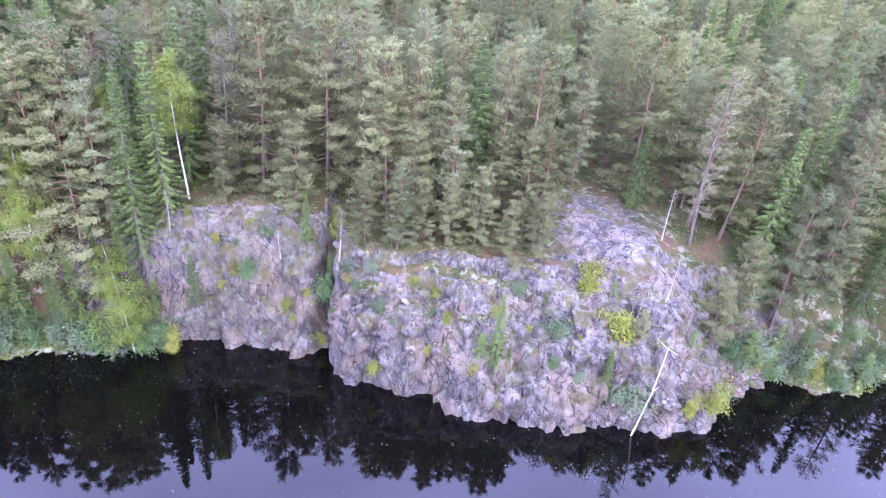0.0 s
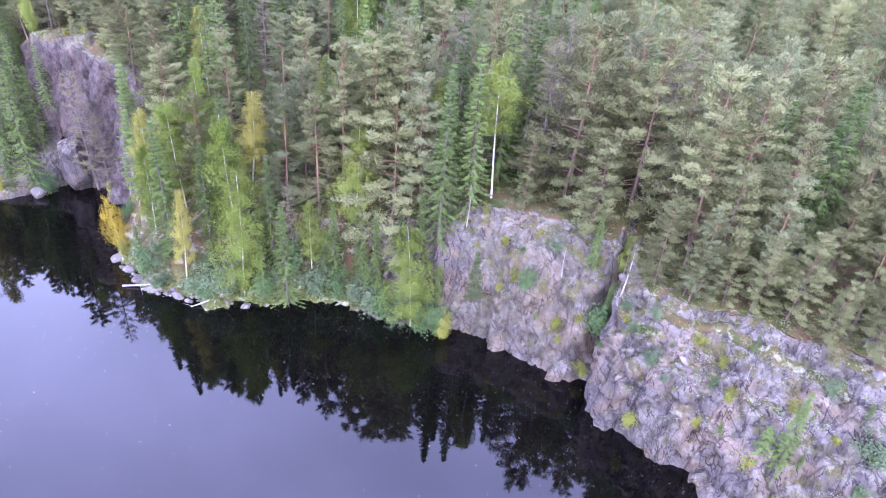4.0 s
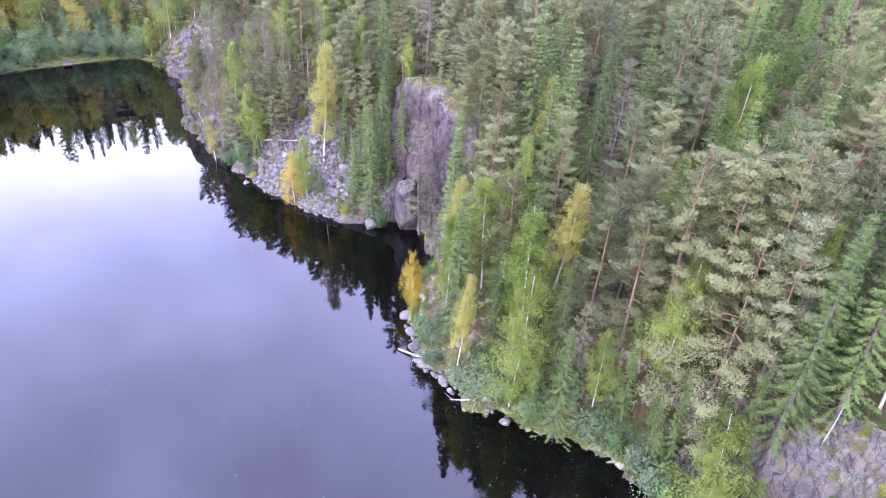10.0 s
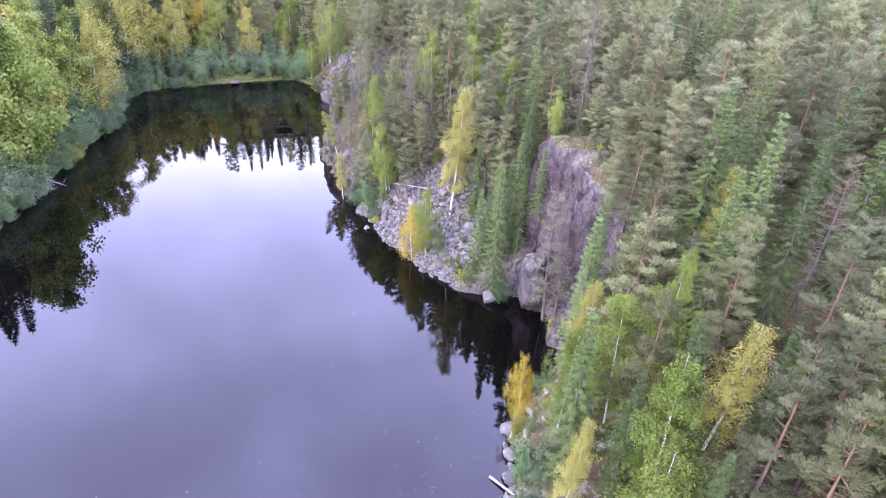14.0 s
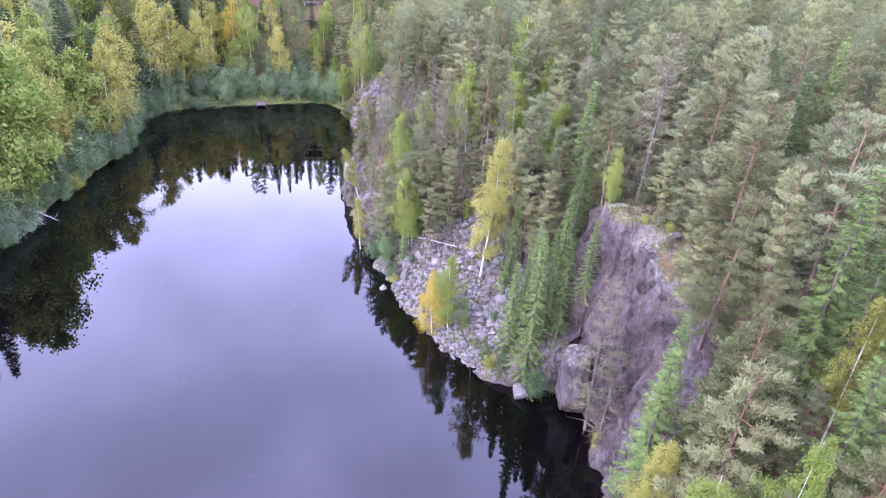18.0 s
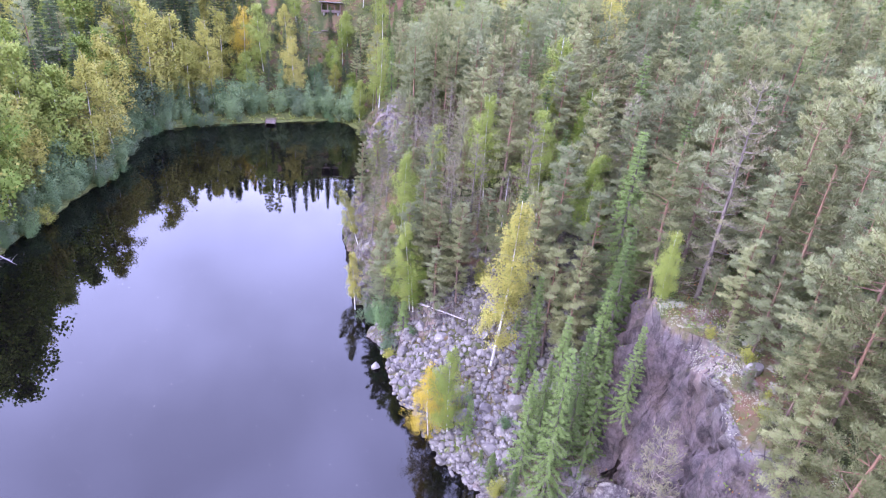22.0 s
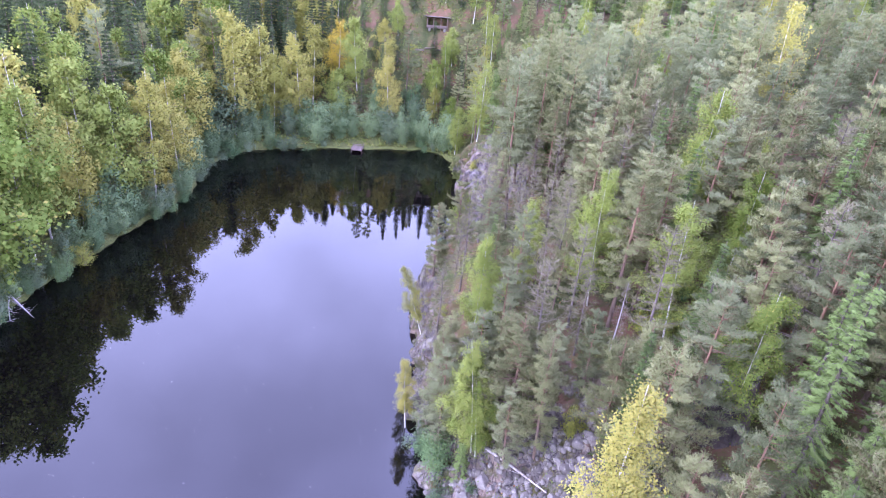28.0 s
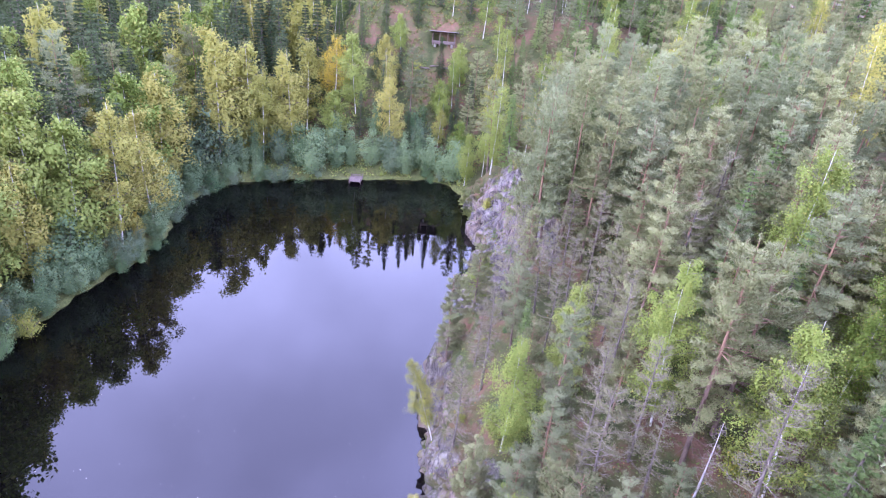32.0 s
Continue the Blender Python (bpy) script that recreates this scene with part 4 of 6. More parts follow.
def soften(v, f):
    """Leaves turned and shaded by the mass of the crown they belong to, so that the crown looks soft."""
    out = v * np.array([1, 1, 0.0])
    out /= np.linalg.norm(out, axis=1, keepdims=True) + 0.4
    z = v[:, 2]
    out[:, 2] = 0.55 + 0.5 * np.clip((z - z.min()) / (np.ptp(z) + 1e-6), 0, 1)
    n = np.cross(v[f[:, 1]] - v[f[:, 0]], v[f[:, 2]] - v[f[:, 0]])
    n /= np.linalg.norm(n, axis=1, keepdims=True) + 1e-12
    swap = (n * out[f[:, 0]]).sum(1) < 0
    f = f.copy()
    f[swap] = f[swap][:, ::-1]
    n[swap] *= -1
    per = np.zeros_like(v)
    for k in range(f.shape[1]):
        per[f[:, k]] = n
    per = per * 0.75 + out
    per /= np.linalg.norm(per, axis=1, keepdims=True)
    return f, per


def crown_mesh(name, v, f, leaf):
    f, per = soften(v, f)
    me = mesh_from(name, v, f, leaf, True)
    me.normals_split_custom_set_from_vertices(per.tolist())
    return me


def tree_proto(name, bits, wood, leaf, label, category, group, limb_wood=None):
    """One tree as a thing: an Empty at its foot with trunk, limbs and crown."""
    trunk, limbs, crown = bits
    root = new(name)
    root.empty_display_size = 0.3
    part("trunk", mesh_from(name + "_trunk", *trunk, wood, True), root)
    if limbs is not None:
        tagged(part("branchwork", mesh_from(name + "_branchwork", *limbs, limb_wood or (M_BIRCH_TWIG if wood == M_BIRCH_BARK else wood)), root), kind="stuff")
    if crown is not None:
        part("crown", crown_mesh(name + "_crown", *crown, leaf), root)
    return tagged(root, label, category, group)


PROTO = {}


NOMINAL = {}


def proto(key, *args):
    ob = tree_proto(*args)
    NOMINAL[ob.name] = max(float(b[0][:, 2].max()) for b in args[1] if b is not None)
    PROTO.setdefault(key, []).append(ob)


PINE = "tall Scots pine with a reddish stem and grey-green crown"
SPRUCE = "dark green spruce with drooping branches down to its foot"
BIRCH, YELLOW = "slender white-stemmed birch with light green leaves", "white-stemmed birch turning yellow in autumn"
for i, (h, st, r) in enumerate([(14, 4.2, 2.2), (13, 3.2, 2.3), (15, 5.4, 2.2), (12, 2.6, 2.1), (14, 3.8, 1.9), (11, 2.0, 2.4), (15.5, 6.4, 2.4), (13, 4.4, 1.8)]):
    leaf = M_PINE if i % 3 else M_PINE_BLUE
    proto("pine", "pine_tree", pine_bits(100 + i, h, st * 0.68, r * 1.2, 1.25, 1.05, 17), M_PINE_BARK, leaf, PINE, "pine tree", "pines on the cliff")
    proto("near_pine", "pine_tree", pine_bits(130 + i, h, st * 0.68, r * 1.22, 1.3, 0.88, 26), M_PINE_BARK, leaf, PINE, "pine tree", "pines on the cliff")
for i, (h, st, r) in enumerate([(9, 0.9, 2.3), (7, 0.5, 2.0), (10, 1.4, 2.4)]):
    proto("bushy_pine", "pine_tree", pine_bits(150 + i, h, st, r, 1.3, 0.95, 20), M_PINE_BARK, M_PINE, "low bushy pine at the brink of the cliff", "pine tree", "pines on the cliff")
for i, (h, st, r) in enumerate([(12, 1.6, 1.7), (10, 1.2, 1.6), (13, 3.0, 1.5)]):
    proto("thin_pine", "pine_tree", pine_bits(160 + i, h, st, r, 0.9, 0.85, 8), M_SPRUCE_BARK, M_PINE_THIN, "thin half-bare pine with grey twigs and sparse needles", "pine tree", "sparse pines", M_TWIG)
for i, (h, r) in enumerate([(13, 1.9), (11, 1.5), (15, 2.1)]):
    proto("spruce", "spruce_tree", spruce_bits(200 + i, h, r, 1.3, 0.8, 1.0, 4, 0.6), M_SPRUCE_BARK, M_SPRUCE, SPRUCE, "spruce tree", "spruces")
    proto("dark_spruce", "spruce_tree", spruce_bits(210 + i, h, r, 1.2, 0.85, 1.0, 4, 0.6), M_SPRUCE_BARK, M_SPRUCE_DARK, "tall dark spruce behind the low shore", "spruce tree", "dark spruces")
    proto("near_spruce", "spruce_tree", spruce_bits(220 + i, h, r, 2.0, 0.52, 1.0, 7, 0.5), M_SPRUCE_BARK, M_SPRUCE, SPRUCE, "spruce tree", "spruces")
for i, (h, r) in enumerate([(4, 1.0), (5.5, 1.1), (3, 0.8)]):
    proto("sapling", "young_spruce", spruce_bits(240 + i, h, r, 2.0, 0.5, 1.0, 4, 0.65), M_SPRUCE_BARK, M_SPRUCE, "young green spruce among the larger trees", "spruce tree", "young spruces")
for i, (h, st, r) in enumerate([(15, 5.0, 2.2), (13, 3.6, 2.1), (10, 2.2, 1.9)]):
    proto("birch", "birch_tree", birch_bits(300 + i, h, st, r, 3.4, 0.68), M_BIRCH_BARK, M_BIRCH, BIRCH, "birch tree", "green birches")
    proto("yellow", "yellow_birch_tree", birch_bits(320 + i, h, st, r, 2.4, 0.62), M_BIRCH_BARK, M_YELLOW, YELLOW, "birch tree", "yellowing birches")
    proto("near_birch", "birch_tree", birch_bits(350 + i, h, st * 0.5, r, 7.0, 0.52), M_BIRCH_BARK, M_BIRCH, BIRCH, "birch tree", "green birches")
    proto("bank_birch", "birch_tree", birch_bits(360 + i, h, st * 0.6, r * 1.15, 2.8, 0.95), M_BIRCH_BARK, M_BIRCH, BIRCH, "birch tree", "green birches")
    proto("bank_yellow", "yellow_birch_tree", birch_bits(370 + i, h, st * 0.6, r * 1.1, 2.6, 0.95), M_BIRCH_BARK, M_YELLOW, YELLOW, "birch tree", "yellowing birches")
proto("tall_birch", "birch_tree", birch_bits(390, 15, 7.6, 1.7, 6.5, 0.55, 0.03), M_BIRCH_BARK, M_BIRCH, BIRCH, "birch tree", "green birches")
proto("near_yellow", "yellow_birch_tree", birch_bits(345, 15, 3.6, 1.5, 6.0, 0.5), M_BIRCH_BARK, M_YELLOW, YELLOW, "birch tree", "yellowing birches")
proto("orange", "orange_birch_tree", birch_bits(340, 9, 0.8, 2.1, 5.0, 0.45), M_BIRCH_BARK, M_ORANGE, "small birch in full golden autumn colour", "birch tree", "golden birches")
for i, (h, r) in enumerate([(3.2, 1.8), (4.5, 2.0), (2.2, 1.4)]):
    proto("alder", "alder_bush", bush_bits(400 + i, h, r), M_SPRUCE_BARK, M_ALDER, "deep green leafy alder bush by the water", "bush", "alder bushes")
    proto("willow", "willow_bush", bush_bits(420 + i, h, r), M_SPRUCE_BARK, M_WILLOW, "grey-green willow bush by the water", "bush", "willow bushes")
    proto("gold", "yellow_bush", bush_bits(440 + i, h * 0.8, r * 0.7, 1.2, 0.8), M_SPRUCE_BARK, M_GOLD, "yellow-green bush growing from the rock", "bush", "yellow bushes")
for i, (h, r) in enumerate([(8, 2.5), (6.5, 2.3)]):
    proto("tall_alder", "alder_tree", bush_bits(460 + i, h, r, 1.1, 1.35), M_SPRUCE_BARK, M_BANK_ALDER, "bushy deep green alder leaning over the lake", "alder tree", "alders on the bank")
    proto("tall_willow", "willow_tree", bush_bits(480 + i, h, r, 0.9, 1.35), M_SPRUCE_BARK, M_WILLOW, "bushy grey-green willow leaning over the lake", "willow tree", "willows on the bank")
for i, (h, r) in enumerate([(9, 1.4), (6, 1.2)]):
    proto("bare", "bare_tree", bare_bits(500 + i, h, r), M_DEAD, None, "leafless grey tree with a haze of fine twigs", "dead tree", "bare trees", M_TWIG)

TAKEN = {}
STATS = {}


def free(x, y, gap):
    c = (int(x // 3), int(y // 3))
    for i in range(c[0] - 2, c[0] + 3):
        for j in range(c[1] - 2, c[1] + 3):
            for (a, b, g) in TAKEN.get((i, j), ()):
                if (a - x) ** 2 + (b - y) ** 2 < (0.5 * (gap + g)) ** 2:
                    return False
    return True


def take(x, y, gap):
    TAKEN.setdefault((int(x // 3), int(y // 3)), []).append((x, y, gap))


USED = set()


def plant(rs, key, x, y, h=None, which=None, label="", z=None, gap=2.6, lean=0.0, lean_az=0.0, slim=1.0):
    """Sets one tree of a kind on the land, at its height h."""
    group = PROTO[key]
    i = rs.randint(len(group)) if which is None else which % len(group)
    src = group[i]
    s = (h / NOMINAL[src.name]) if h else rs.uniform(0.82, 1.15)
    gz = zat(x, y)[0] if z is None else z
    tilt = Matrix.Rotation(lean, 4, Vector((-math.sin(lean_az), math.cos(lean_az), 0)))
    m = Matrix.Translation((x, y, gz - 0.1)) @ tilt @ Matrix.Rotation(rs.uniform(0, 6.283), 4, "Z") @ Matrix.Diagonal((s * slim * rs.uniform(0.92, 1.1), s * slim * rs.uniform(0.92, 1.1), s, 1))
    take(x, y, gap)
    if (key, i) not in USED:
        USED.add((key, i))
        src.matrix_basis = m
        ob = src
    else:
        ob = copy_thing(src, Matrix())
        ob.matrix_basis = m
    kind = key.replace("near_", "").replace("bank_", "").replace("thin_", "").replace("bushy_", "")
    STATS[kind] = STATS.get(kind, 0) + 1
    if label:
        tagged(ob, label)
    return ob


rs = np.random.RandomState(5)


def stand(key, x, y, h, which=0, label="", **kw):
    plant(rs, key, x, y, h, which, label, **kw)


# trees that stand out by themselves, along the shore from east to west: on the buttress
stand("near_spruce", 6.9, 46.4, 9.0, 1, "green spruce clinging to the cliff face", z=3.6, gap=1)
stand("sapling", 5.5, 46.0, 5.0, 0, "small spruce clinging to the cliff face", z=3.6, gap=1)
stand("near_spruce", 17.2, 45.6, 6.6, 1, "small spruce at the foot of the rock", z=2.0, gap=1)
stand("willow", 19.5, 45.2, 4.4, 2, z=1.6, gap=1)
stand("gold", 27.4, 45.2, 3.6, 0, gap=1)
stand("gold", 25.2, 44.8, 3.0, 1, gap=1)
stand("gold", 15.2, 51.0, 3.6, 2, "yellow-green bush on a ledge of the rock", gap=1)
stand("gold", -4.2, 46.8, 1.9, 2, gap=1, z=2.0)
stand("gold", 4.8, 45.6, 1.6, 2, gap=1, z=4.0)
stand("willow", 12.5, 48.0, 3.4, 0, gap=1)
stand("bare", 23.6, 58.0, 6.0, 1, "bare grey pine skeleton on the rock's edge")
stand("bare", 22.5, 50.5, 5.0, 1)
stand("spruce", 21.5, 63.8, 10.7, 1, "bright green spruce behind the bare rock")
stand("pine", 10.4, 57.0, 11.8, 5, "broad pine at the edge of the rock")
stand("pine", 1.9, 55.3, 12.0, 3)
stand("pine", -0.4, 54.4, 6.5, 5, "small bushy pine on the cliff edge")
stand("pine", -4.4, 58.5, 15.0, 2)
stand("pine", 6.0, 58.5, 11.0, 1)
stand("pine", 15.4, 66.5, 12.5, 0)
stand("pine", -3.0, 53.8, 9.0, 3)
for x, y, h in [(-6.2, 55.2, 8.0), (4.4, 54.6, 8.5), (9.2, 56.6, 12.0), (-1.6, 56.6, 11.5), (-13.6, 57.8, 10.0), (-20.8, 58.6, 9.0), (28.4, 51.2, 8.0), (30.4, 53.4, 11.0)]:
    stand("bushy_pine" if int(x * 3) % 3 else "pine", x, y, h, int(x * 7) % 6, gap=2.0)
# pines rooted right at the brink
for x, o, h in [(-3.6, 7.8, 6.5), (1.6, 8.6, 8.0), (7.4, 9.6, 6.5), (10.4, 10.2, 7.5), (-14.0, 8.4, 4.0), (-21.0, 8.4, 4.5)]:
    stand("bushy_pine", x, float(np.interp(x, N_X, N_TAB[:, 0])) + o, h, int(abs(x) * 9), gap=1.4, lean=0.14, lean_az=-1.57)
# the wooded foot east of the buttress
for i in range(22):
    x = 30.5 + i * 1.05 + rs.uniform(-0.4, 0.4)
    y = float(np.interp(x, N_X, N_TAB[:, 0])) + rs.uniform(0.0, 1.8)
    stand(["alder", "willow", "sapling", "willow", "gold", "near_spruce"][i % 6], x, y, [3.4, 3.0, 4.5, 4.2, 2.6, 8.5][i % 6] * rs.uniform(0.8, 1.2), i, gap=1.0)
# at the crevice and on the sheer wall
stand("birch", -9.6, 58.5, 5.0, 2)
stand("spruce", -12.2, 56.0, 6.0, 1)
stand("alder", -10.0, 53.6, 4.0, 2, z=5.0, gap=1)
stand("spruce", -9.8, 55.4, 6.0, 1, gap=1)
stand("alder", -9.6, 57.2, 3.0, 0, gap=1)
stand("sapling", -9.2, 54.6, 3.0, 0, gap=1)
stand("bare", -8.6, 54.0, 6.0, 1, gap=1)
stand("gold", -9.9, 51.6, 1.6, 2, z=1.0, gap=1)
stand("sapling", -21.9, 51.3, 5.6, 1, "thin spruce against the sheer rock wall", z=5.5, gap=1)
stand("alder", -17.4, 53.4, 2.8, 2, gap=1)
stand("bare", -25.6, 55.6, 5.0, 1, gap=1)
stand("bare", -14.5, 54.8, 3.5, 1, "short grey dead stump on the rock", gap=1)
stand("tall_birch", -24.9, 59.6, 15.4, 0, "tall birch with a leaning white stem above the wall")
stand("tall_birch", -32.7, 60.8, 11.6, 0, slim=0.8)
stand("bare", -32.6, 73.0, 14.5, 0, "tall dead pine spire with bare grey branches", slim=0.6)
# shore bushes under the set-back rock
stand("near_birch", -27.9, 49.2, 11.0, 1, "light green birch leaning over the water", z=0.5, lean=0.16, lean_az=2.9, slim=1.35)
stand("alder", -25.4, 50.2, 4.6, 1, gap=1.2)
stand("gold", -24.4, 49.8, 3.6, 1, "rounded yellow bush at the waterline", gap=1.2, z=0.1)
stand("willow", -29.8, 48.4, 5.4, 1, gap=1.2)
stand("alder", -27.2, 49.6, 4.8, 0, gap=1.2)
stand("willow", -33.0, 49.0, 4.6, 0, gap=1.2)
stand("willow", -35.3, 49.0, 4.4, 1, gap=1.2)
stand("alder", -31.5, 49.2, 4.6, 2, gap=1.2)
stand("alder", -37.4, 48.8, 4.4, 0, gap=1.2)
stand("near_spruce", -36.4, 51.5, 7.0, 1)
stand("sapling", -39.5, 49.6, 4.6, 0)
for x, y, h, key in [(-31.2, 51.8, 8.0, "near_spruce"), (-33.6, 51.2, 10.0, "near_spruce"), (-35.0, 50.6, 8.0, "near_spruce"), (-38.4, 50.0, 10.5, "near_spruce"), (-40.2, 48.2, 8.5, "near_birch"), (-37.6, 52.4, 12.0, "near_birch"), (-29.6, 53.2, 7.0, "near_spruce"), (-26.6, 52.4, 5.0, "sapling"), (-41.8, 46.6, 5.0, "alder"), (-39.2, 47.6, 4.6, "willow"), (-43.0, 44.4, 4.2, "alder"), (-34.2, 50.0, 5.0, "sapling")]:
    stand(key, x, y, h, int(-x * 3), gap=1.3)
# on the promontory
stand("near_yellow", -51.7, 40.8, 10.9, 1)
stand("near_birch", -45.4, 43.0, 14.6, 1)
stand("orange", -62.6, 41.0, 7.6, 0, "orange birch hanging out over the water", lean=0.3, lean_az=2.8, slim=0.75)
stand("gold", -61.5, 40.3, 2.4, 1, gap=1.2)
stand("near_spruce", -40.9, 44.9, 13.5, 2)
stand("spruce", -43.2, 43.8, 8.0, 1)
stand("near_spruce", -45.7, 42.8, 6.4, 1)
stand("willow", -46.9, 41.6, 4.8, 0, gap=1.2)
stand("willow", -49.6, 40.6, 3.8, 2, gap=1.2)
stand("near_birch", -58.0, 42.5, 11.0, 0)
stand("near_yellow", -60.8, 44.8, 12.0, 1)
stand("near_birch", -56.0, 45.5, 13.0, 1)
stand("near_yellow", -50.5, 50.3, 11.6, 2, "broad golden-yellow birch among spruces", slim=1.5)
stand("near_birch", -54.2, 48.0, 14.8, 0, slim=0.7)
stand("near_yellow", -60.2, 54.2, 10.2, 0, "slim yellow birch rising between pines")
stand("near_spruce", -62.5, 51.5, 10.0, 1)
stand("near_pine", -45.7, 54.1, 14.6, 0)
# in the cove and on its wall
stand("thin_pine", -78.2, 48.7, 16.0, 0, "thin grey-green pine standing before the sheer wall", z=1.5)
stand("thin_pine", -75.8, 49.0, 11.0, 1, z=1.5)
stand("gold", -75.6, 49.0, 3.0, 1, z=0.3, gap=1)
stand("near_pine", -69.6, 51.4, 13.0, 4, "tall feathery pine leaning at the cove's edge", lean=0.08, lean_az=0.3)
stand("near_spruce", -85.8, 44.6, 17.0, 2)
stand("near_spruce", -88.3, 46.6, 13.5, 0)
stand("near_spruce", -90.5, 48.0, 14.0, 0)
stand("near_spruce", -92.5, 49.6, 13.0, 1)
stand("near_spruce", -88.5, 43.2, 11.0, 1)
for x, y, h, key in [(-87.0, 47.6, 12.0, "near_spruce"), (-89.8, 44.6, 9.5, "near_spruce"), (-91.6, 46.0, 11.0, "near_spruce"), (-94.2, 50.8, 12.5, "near_spruce"), (-86.2, 49.4, 9.0, "near_spruce"), (-91.2, 51.6, 13.0, "near_pine"), (-89.0, 40.9, 3.2, "sapling"), (-87.6, 41.2, 2.6, "gold"), (-90.6, 40.2, 2.2, "sapling"), (-95.8, 43.8, 4.0, "sapling"), (-101.0, 44.2, 3.0, "sapling"), (-96.5, 39.6, 1.4, "alder"), (-99.5, 38.4, 1.0, "gold"), (-92.4, 42.4, 2.0, "alder")]:
    stand(key, x, y, h, int(-x * 3), gap=1.4)
stand("alder", -84.0, 45.2, 4.6, 1, "deep green alder at the water in the cove", gap=1.2)
stand("sapling", -86.4, 42.2, 4.0, 0, gap=1.2)
stand("near_birch", -89.2, 51.4, 5.8, 2, "small birch on the top corner of the wall")
for x, y, h in [(-74.0, 54.0, 12.5), (-77.2, 56.2, 13.5), (-80.4, 57.6, 12.5), (-72.0, 57.5, 14.0), (-84.0, 57.2, 13.0), (-68.8, 54.2, 13.0), (-86.8, 55.4, 11.0)]:
    stand("near_pine", x, y, h, int(-x))
for x, y, h in [(-78.0, 54.2, 6.5), (-82.2, 54.6, 7.5), (-75.4, 52.4, 8.0), (-79.6, 55.2, 9.0), (-84.6, 54.0, 7.0), (-86.0, 53.2, 5.0), (-73.0, 51.8, 7.0), (-82.6, 53.0, 2.6), (-79.0, 52.6, 2.2)]:
    stand("near_pine", x, y, h, int(-x * 5), gap=1.6)
for x, y, h in [(-76.8, 52.6, 1.2), (-81.0, 53.6, 1.4), (-84.2, 52.8, 1.2), (-78.2, 53.4, 0.9)]:
    stand("gold", x, y, h, int(-x * 5), gap=1.0)
# on the boulder slope
stand("orange", -95.0, 36.0, 8.8, 0, "golden birch at the foot of the boulder slope")
stand("near_birch", -94.0, 37.6, 10.0, 0)
stand("sapling", -93.0, 39.2, 5.0, 1)
stand("near_yellow", -98.5, 41.6, 18.0, 0, "tall slender yellow birch among the boulders")
stand("near_spruce", -97.2, 44.7, 10.5, 1)
stand("near_pine", -95.5, 47.3, 13.0, 4)
stand("near_pine", -98.0, 46.2, 12.0, 2)
stand("near_birch", -110.4, 34.2, 10.6, 1, "leaning yellow-green birch beside the boulders", lean=0.18, lean_az=-2.2)
stand("near_birch", -109.6, 34.6, 9.5, 1, lean=0.2, lean_az=-2.6)
stand("alder", -110.1, 31.4, 5.2, 1)
for x, y, h, key in [(-111.6, 30.9, 4.5, "alder"), (-113.4, 30.0, 4.0, "willow"), (-115.0, 30.6, 9.0, "near_pine"), (-112.0, 33.4, 10.0, "near_pine"), (-108.9, 33.6, 4.0, "sapling"), (-114.2, 33.6, 11.0, "near_pine"), (-117.0, 31.2, 8.5, "near_pine"), (-111.0, 36.6, 12.0, "near_pine"), (-108.2, 39.0, 12.0, "near_pine"), (-106.4, 43.0, 12.0, "near_pine"), (-103.0, 45.5, 13.0, "near_pine"), (-100.4, 47.6, 4.0, "near_spruce"), (-109.4, 41.6, 3.0, "gold"), (-115.8, 27.9, 8.0, "near_yellow")]:
    stand(key, x, y, h, int(-x * 3), gap=1.6)
stand("near_pine", -112.8, 31.2, 11.0, 3)
stand("willow", -108.0, 32.0, 2.6, 2, gap=1)
stand("gold", -106.9, 32.2, 2.2, 2, gap=1)
# crags and plateau to the west
stand("near_yellow", -125.2, 27.6, 8.0, 2, "small yellow birch leaning out over the lake", lean=0.3, lean_az=-1.6)
stand("near_pine", -132.3, 27.6, 9.5, 4, "thin pine on the edge of the crag")
stand("near_birch", -120.6, 33.0, 10.6, 2)
stand("near_birch", -106.2, 50.6, 11.8, 1)
stand("near_birch", -120.0, 42.6, 13.0, 0, "broad light green birch standing among pines", gap=3.5)
stand("near_birch", -114.1, 47.8, 12.6, 1, gap=3.5)
stand("near_birch", -119.6, 52.8, 11.5, 1, gap=3.5)
stand("birch", -140.5, 29.5, 7.0, 2)
stand("bare", -117.5, 48.2, 8.0, 0)
stand("bare", -114.0, 44.0, 7.0, 0)
